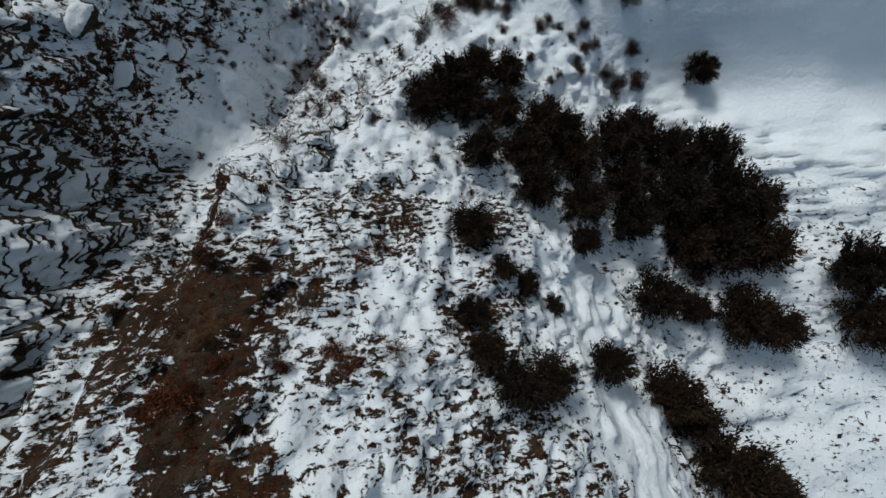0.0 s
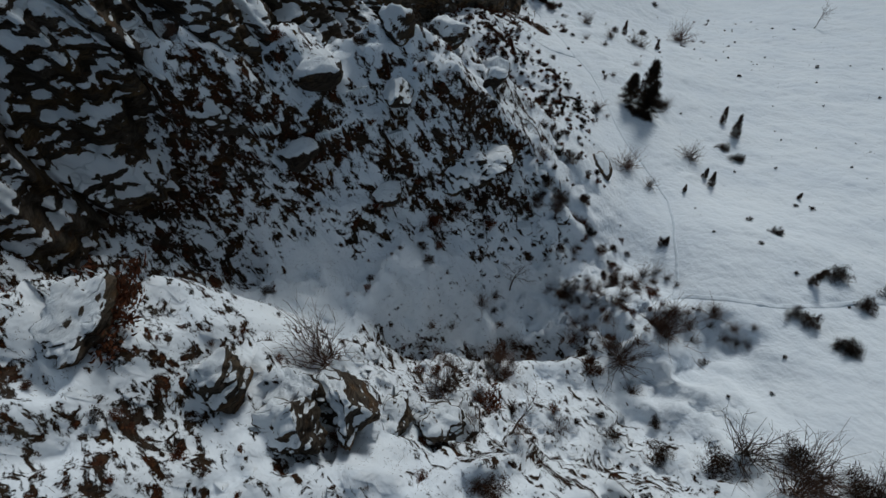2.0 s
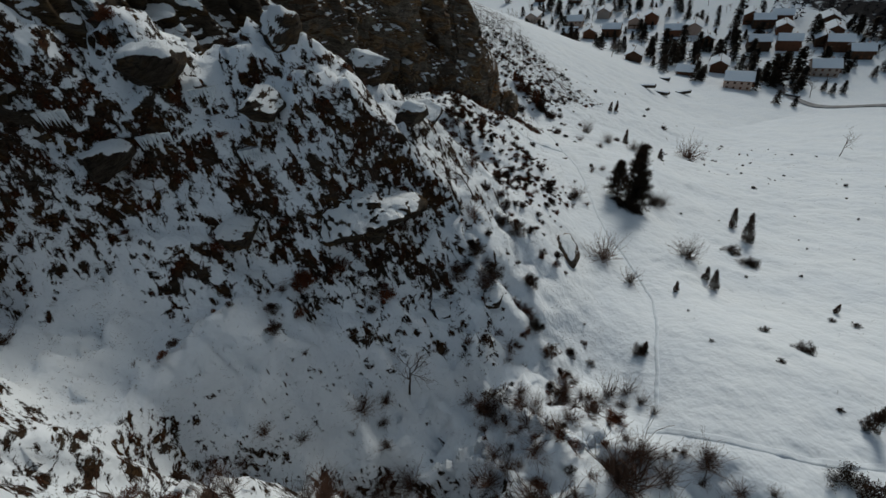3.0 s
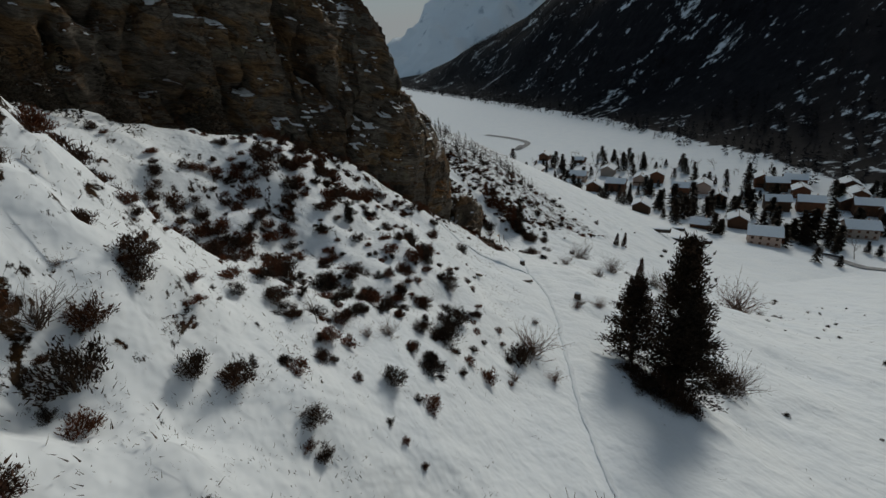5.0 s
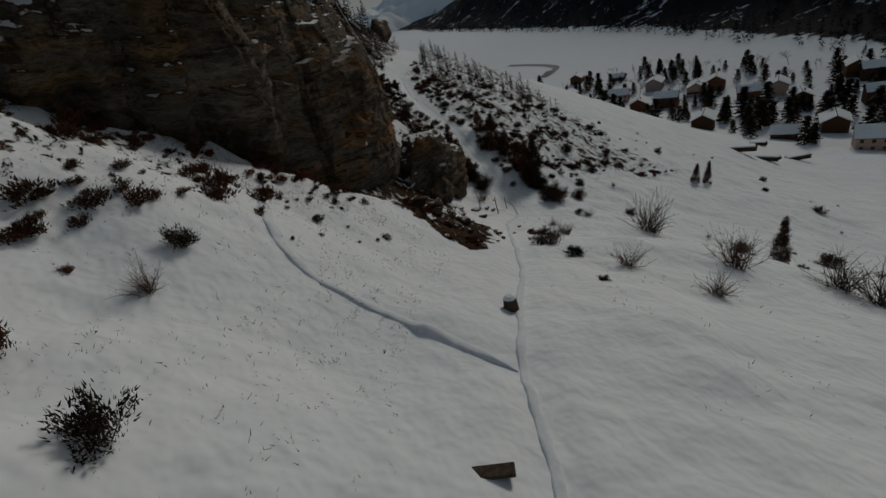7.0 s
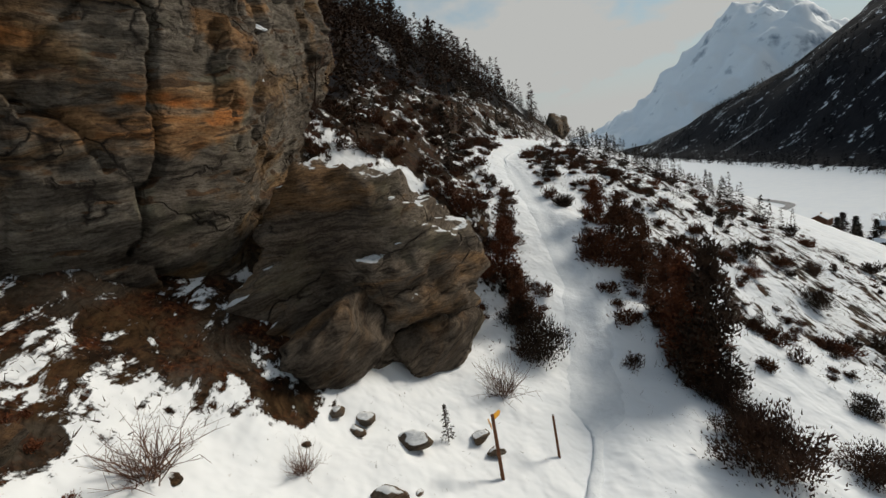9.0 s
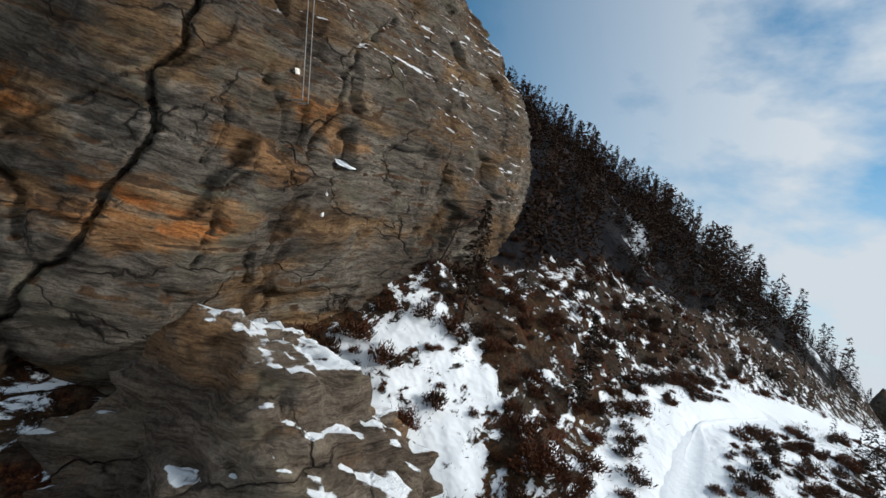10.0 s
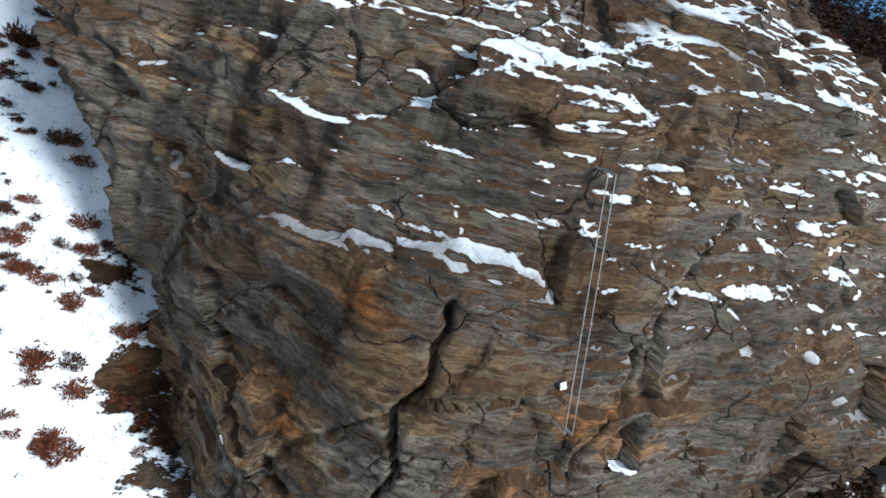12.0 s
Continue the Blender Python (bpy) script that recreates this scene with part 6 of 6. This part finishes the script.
M_ICE = mat_plain("ice", [(0.3, (0.45, 0.52, 0.58)), (0.7, (0.68, 0.74, 0.8))], 3.0, 0.2, None, 0.1)
for i, (x, y, dz, w) in enumerate(((38.2, -68.5, 1.2, 2.6), (37.6, -64.5, 1.0, 2.2), (40.6, -63.5, 0.8, 1.6), (36.5, -73, 1.4, 2.4))):
    icicles(x + 1.2, y + 0.6, height(x, y) + dz * 0.7, 16, w * 0.8, 1.1, 60, i)


# ---- the village ----
def house_variant(seed, w, d, h, wall, label, storeys=2):
    """A chalet: walls with gables, roof slabs with eaves, snow on them, windows, door, balcony, chimney."""
    r = random.Random(seed)
    ob = thing("house", label, "house", "village houses")
    rise = d * 0.28
    bm = bmesh.new()
    prof = [(-d / 2, -2.5), (d / 2, -2.5), (d / 2, h), (0, h + rise), (-d / 2, h)]
    a = [bm.verts.new((-w / 2, y, z)) for y, z in prof]
    b = [bm.verts.new((w / 2, y, z)) for y, z in prof]
    bm.faces.new(a)
    bm.faces.new(b[::-1])
    for i in range(5):
        j = (i + 1) % 5
        bm.faces.new((a[i], b[i], b[j], a[j]))
    bmesh.ops.recalc_face_normals(bm, faces=bm.faces)
    part("wall", bm, wall, ob)
    ang = math.degrees(math.atan2(rise, d / 2))
    ln = math.hypot(d / 2, rise) + 0.9
    for sgn in (-1, 1):
        bm = bmesh.new()
        box(bm, -w / 2 - 0.8, 0, 0, w / 2 + 0.8, ln, 0.2, 0.03)
        rf = part("roof", bm, M_TIMBER, ob)
        rf.matrix_basis = pose(0, 0, h + rise + 0.02, -ang if sgn > 0 else -ang, 0, 0 if sgn > 0 else 180)
        bm = bmesh.new()
        box(bm, -w / 2 - 0.75, 0, 0.205, w / 2 + 0.75, ln - 0.06, 0.55, 0.12)
        part("roof_snow", bm, M_ROOFSNOW, rf, "thick snow on the roof")
    for k in range(storeys):
        z = 0.9 + 2.6 * k
        for face in (-1, 1):
            n = max(2, int(w / 3))
            for i in range(n):
                x = (i + 0.5) / n * w - w / 2
                wn = part("window", box(bmesh.new(), x - 0.55, face * d / 2 - 0.03, z, x + 0.55, face * d / 2 + 0.05, z + 1.25), M_TIMBER, ob)
                part("pane", box(bmesh.new(), x - 0.46, face * d / 2 - 0.02, z + 0.09, x + 0.46, face * d / 2 + 0.06, z + 1.16), M_WINDOW, wn)
    part("door", box(bmesh.new(), w / 2 - 0.02, -0.5, 0, w / 2 + 0.06, 0.5, 2.0), M_TIMBER, ob)
    bl = bmesh.new()
    box(bl, w / 2, -d / 2 + 0.3, 2.5, w / 2 + 1.1, d / 2 - 0.3, 2.65)
    box(bl, w / 2 + 1.02, -d / 2 + 0.3, 2.65, w / 2 + 1.1, d / 2 - 0.3, 3.5)
    part("balcony", bl, M_TIMBER, ob)
    part("chimney", box(bmesh.new(), w * 0.2, d * 0.1, h, w * 0.2 + 0.7, d * 0.1 + 0.7, h + rise + 1.0), M_PLASTER, ob)
    return ob


houses = [house_variant(1, 11, 9, 5.2, M_TIMBER, "brown timber chalet with a snow-covered roof"),
          house_variant(2, 13, 10, 5.6, M_PLASTER, "pale plastered house with a snow-covered gable roof"),
          house_variant(3, 9, 7.5, 3.0, M_TIMBER, "small dark wooden cabin with snow on the roof", 1),
          house_variant(4, 15, 11, 7.8, M_TIMBER, "tall dark apartment chalet with snowy roofs", 3)]


def put_house(i, x, y, rz, s=1.0, first=[]):
    m = pose(x, y, height(x, y), 0, 0, rz) @ Matrix.Diagonal((s, s, s, 1))
    if i in first:
        c = copy_thing(houses[i], Matrix())
        c.matrix_world = m
    else:
        first.append(i)
        houses[i].matrix_world = m


for i, x, y, rz in HOUSES:
    put_house(i, x, y, rz, 0.72 if i == 3 else 0.85)

far_spruce = [spruce_variant(120 + i, "dark spruce standing among the village houses", "spruce", 0.055) for i in range(2)]
for v in far_spruce:
    v["group"] = "village spruces"
rv = random.Random(9)
VILLAGE_BARE += wild(120, (-230, 145, 0, 275), lambda x, y, r: all(math.hypot(x - h[1], y - h[2]) > 8 for h in HOUSES), 5, 10, 42)
VILLAGE_TREES += wild(170, (-230, 145, 0, 275), lambda x, y, r: all(math.hypot(x - h[1], y - h[2]) > 9 for h in HOUSES), 4, 10, 41)
for i, (x, y, hgt) in enumerate(VILLAGE_TREES):
    if i < 2:
        stand(far_spruce[i], x, y, hgt * 1.9, 90 * i, 0.6)
    else:
        again(far_spruce[i % 2], x, y, hgt * 1.9, rv.uniform(0, 360), 0.6)
for i, (x, y, hgt) in enumerate(VILLAGE_BARE):
    again(trees[i % 3], x, y, hgt, rv.uniform(0, 360))


def log_pile(x, y, w, rz):
    ob = thing("log_pile", "long stack of dark logs under snow on the field", "log pile", "log piles")
    r = random.Random(int(x))
    k = 0
    for row, n in ((0, 4), (1, 3)):
        for j in range(n):
            bm = pole(bmesh.new(), 0.3, 0.27, -w / 2, w / 2, 8)
            p = part("log", bm, M_BARK, ob)
            p.matrix_basis = pose(r.uniform(-0.3, 0.3), (j - n / 2) * 0.62, 0.3 + row * 0.52, 0, 90, 0)
            k += 1
    part("snow", box(bmesh.new(), -w / 2 + 0.2, -1.25, 1.05, w / 2 - 0.2, 0.65, 1.35, 0.12), M_ROOFSNOW, ob)
    ob.matrix_world = pose(x, y, height(x, y), 0, 0, rz)


for (x, y, w), rz in zip(LOGPILE_A, (35, 20, 60, 30, 10)):
    log_pile(x, y, w * 0.9, rz)
hut = house_variant(7, 4.6, 3.0, 1.9, M_TIMBER, "small wooden hut with a snowy roof on the slope", 1)
hut["group"] = ""
hut.matrix_world = pose(85, -46.4, height(85, -46.4), 0, 0, 55) @ Matrix.Diagonal((0.46, 0.46, 0.5, 1))


def ribbon(name, pts, width, mat, label, lift=0.06, step=3.0, category="road"):
    P = catmull(np.array(pts, float), int(max(20, len(pts) * 14)))
    t = unit(np.gradient(P, axis=0))
    nrm = np.stack([-t[:, 1], t[:, 0]], 1)
    cols = np.linspace(-width / 2, width / 2, 5)
    X = P[:, :1] + nrm[:, :1] * cols
    Y = P[:, 1:2] + nrm[:, 1:2] * cols
    Z = terrain(X, Y) + lift
    return tagged(new(name, grid_mesh(name, X, Y, Z, mat)), label, category, kind="structure")


ribbon("road", ROAD_A, 6, M_ROAD, "slushy grey road bending through the snowy valley", 0.35)
ribbon("road_2", ROAD_B, 4, M_ROAD, "cleared grey road along the village edge", 0.35)


def footpath(name, line, width, label):
    """Trodden snow: a wavering strip that lies in its groove."""
    P = catmull(line, len(line) * 40)
    t = unit(np.gradient(P, axis=0))
    nrm = np.stack([-t[:, 1], t[:, 0]], 1)
    w = width * (1 + 0.18 * fbm(P[:, 0] / 1.3, P[:, 1] / 1.3, 0.3, 3))[:, None]
    w = w * np.clip(np.sin(np.linspace(0, math.pi, len(P))) * 6, 0.25, 1)[:, None]
    P = P + nrm * 0.1 * fbm(P[:, 0] / 2.6, P[:, 1] / 1.8, 7.3, 3)[:, None]
    cols = np.linspace(-0.5, 0.5, 7)
    X, Y = P[:, :1] + nrm[:, :1] * cols * w, P[:, 1:2] + nrm[:, 1:2] * cols * w
    foot = 0.025 * fbm(X / 0.4, Y / 0.4, 2.7, 2)
    Z = terrain(X, Y) + 0.12 + foot * (1 - np.abs(cols) * 2) - 0.17 * np.abs(cols * 2) ** 4
    return tagged(new(name, grid_mesh(name, X, Y, Z, M_TRODDEN)), label, "footpath", kind="structure")


footpath("footpath", FOOTPATH, 0.36, "narrow path of trodden bluish snow along the slope")
footpath("footpath_2", BRANCH, 0.7, "narrow trodden snow path branching to the hut")
footpath("footpath_4", np.array([(-1.5, 2.4), (-5.3, 3.7), (-8.3, 4.6), (-10.9, 5.1), (-16, 5.2), (-26, 5.5)]), 1.7, "wide sled chute of smooth bluish packed snow")
footpath("footpath_3", FORK, 0.45, "faint line of footprints towards the cliff")
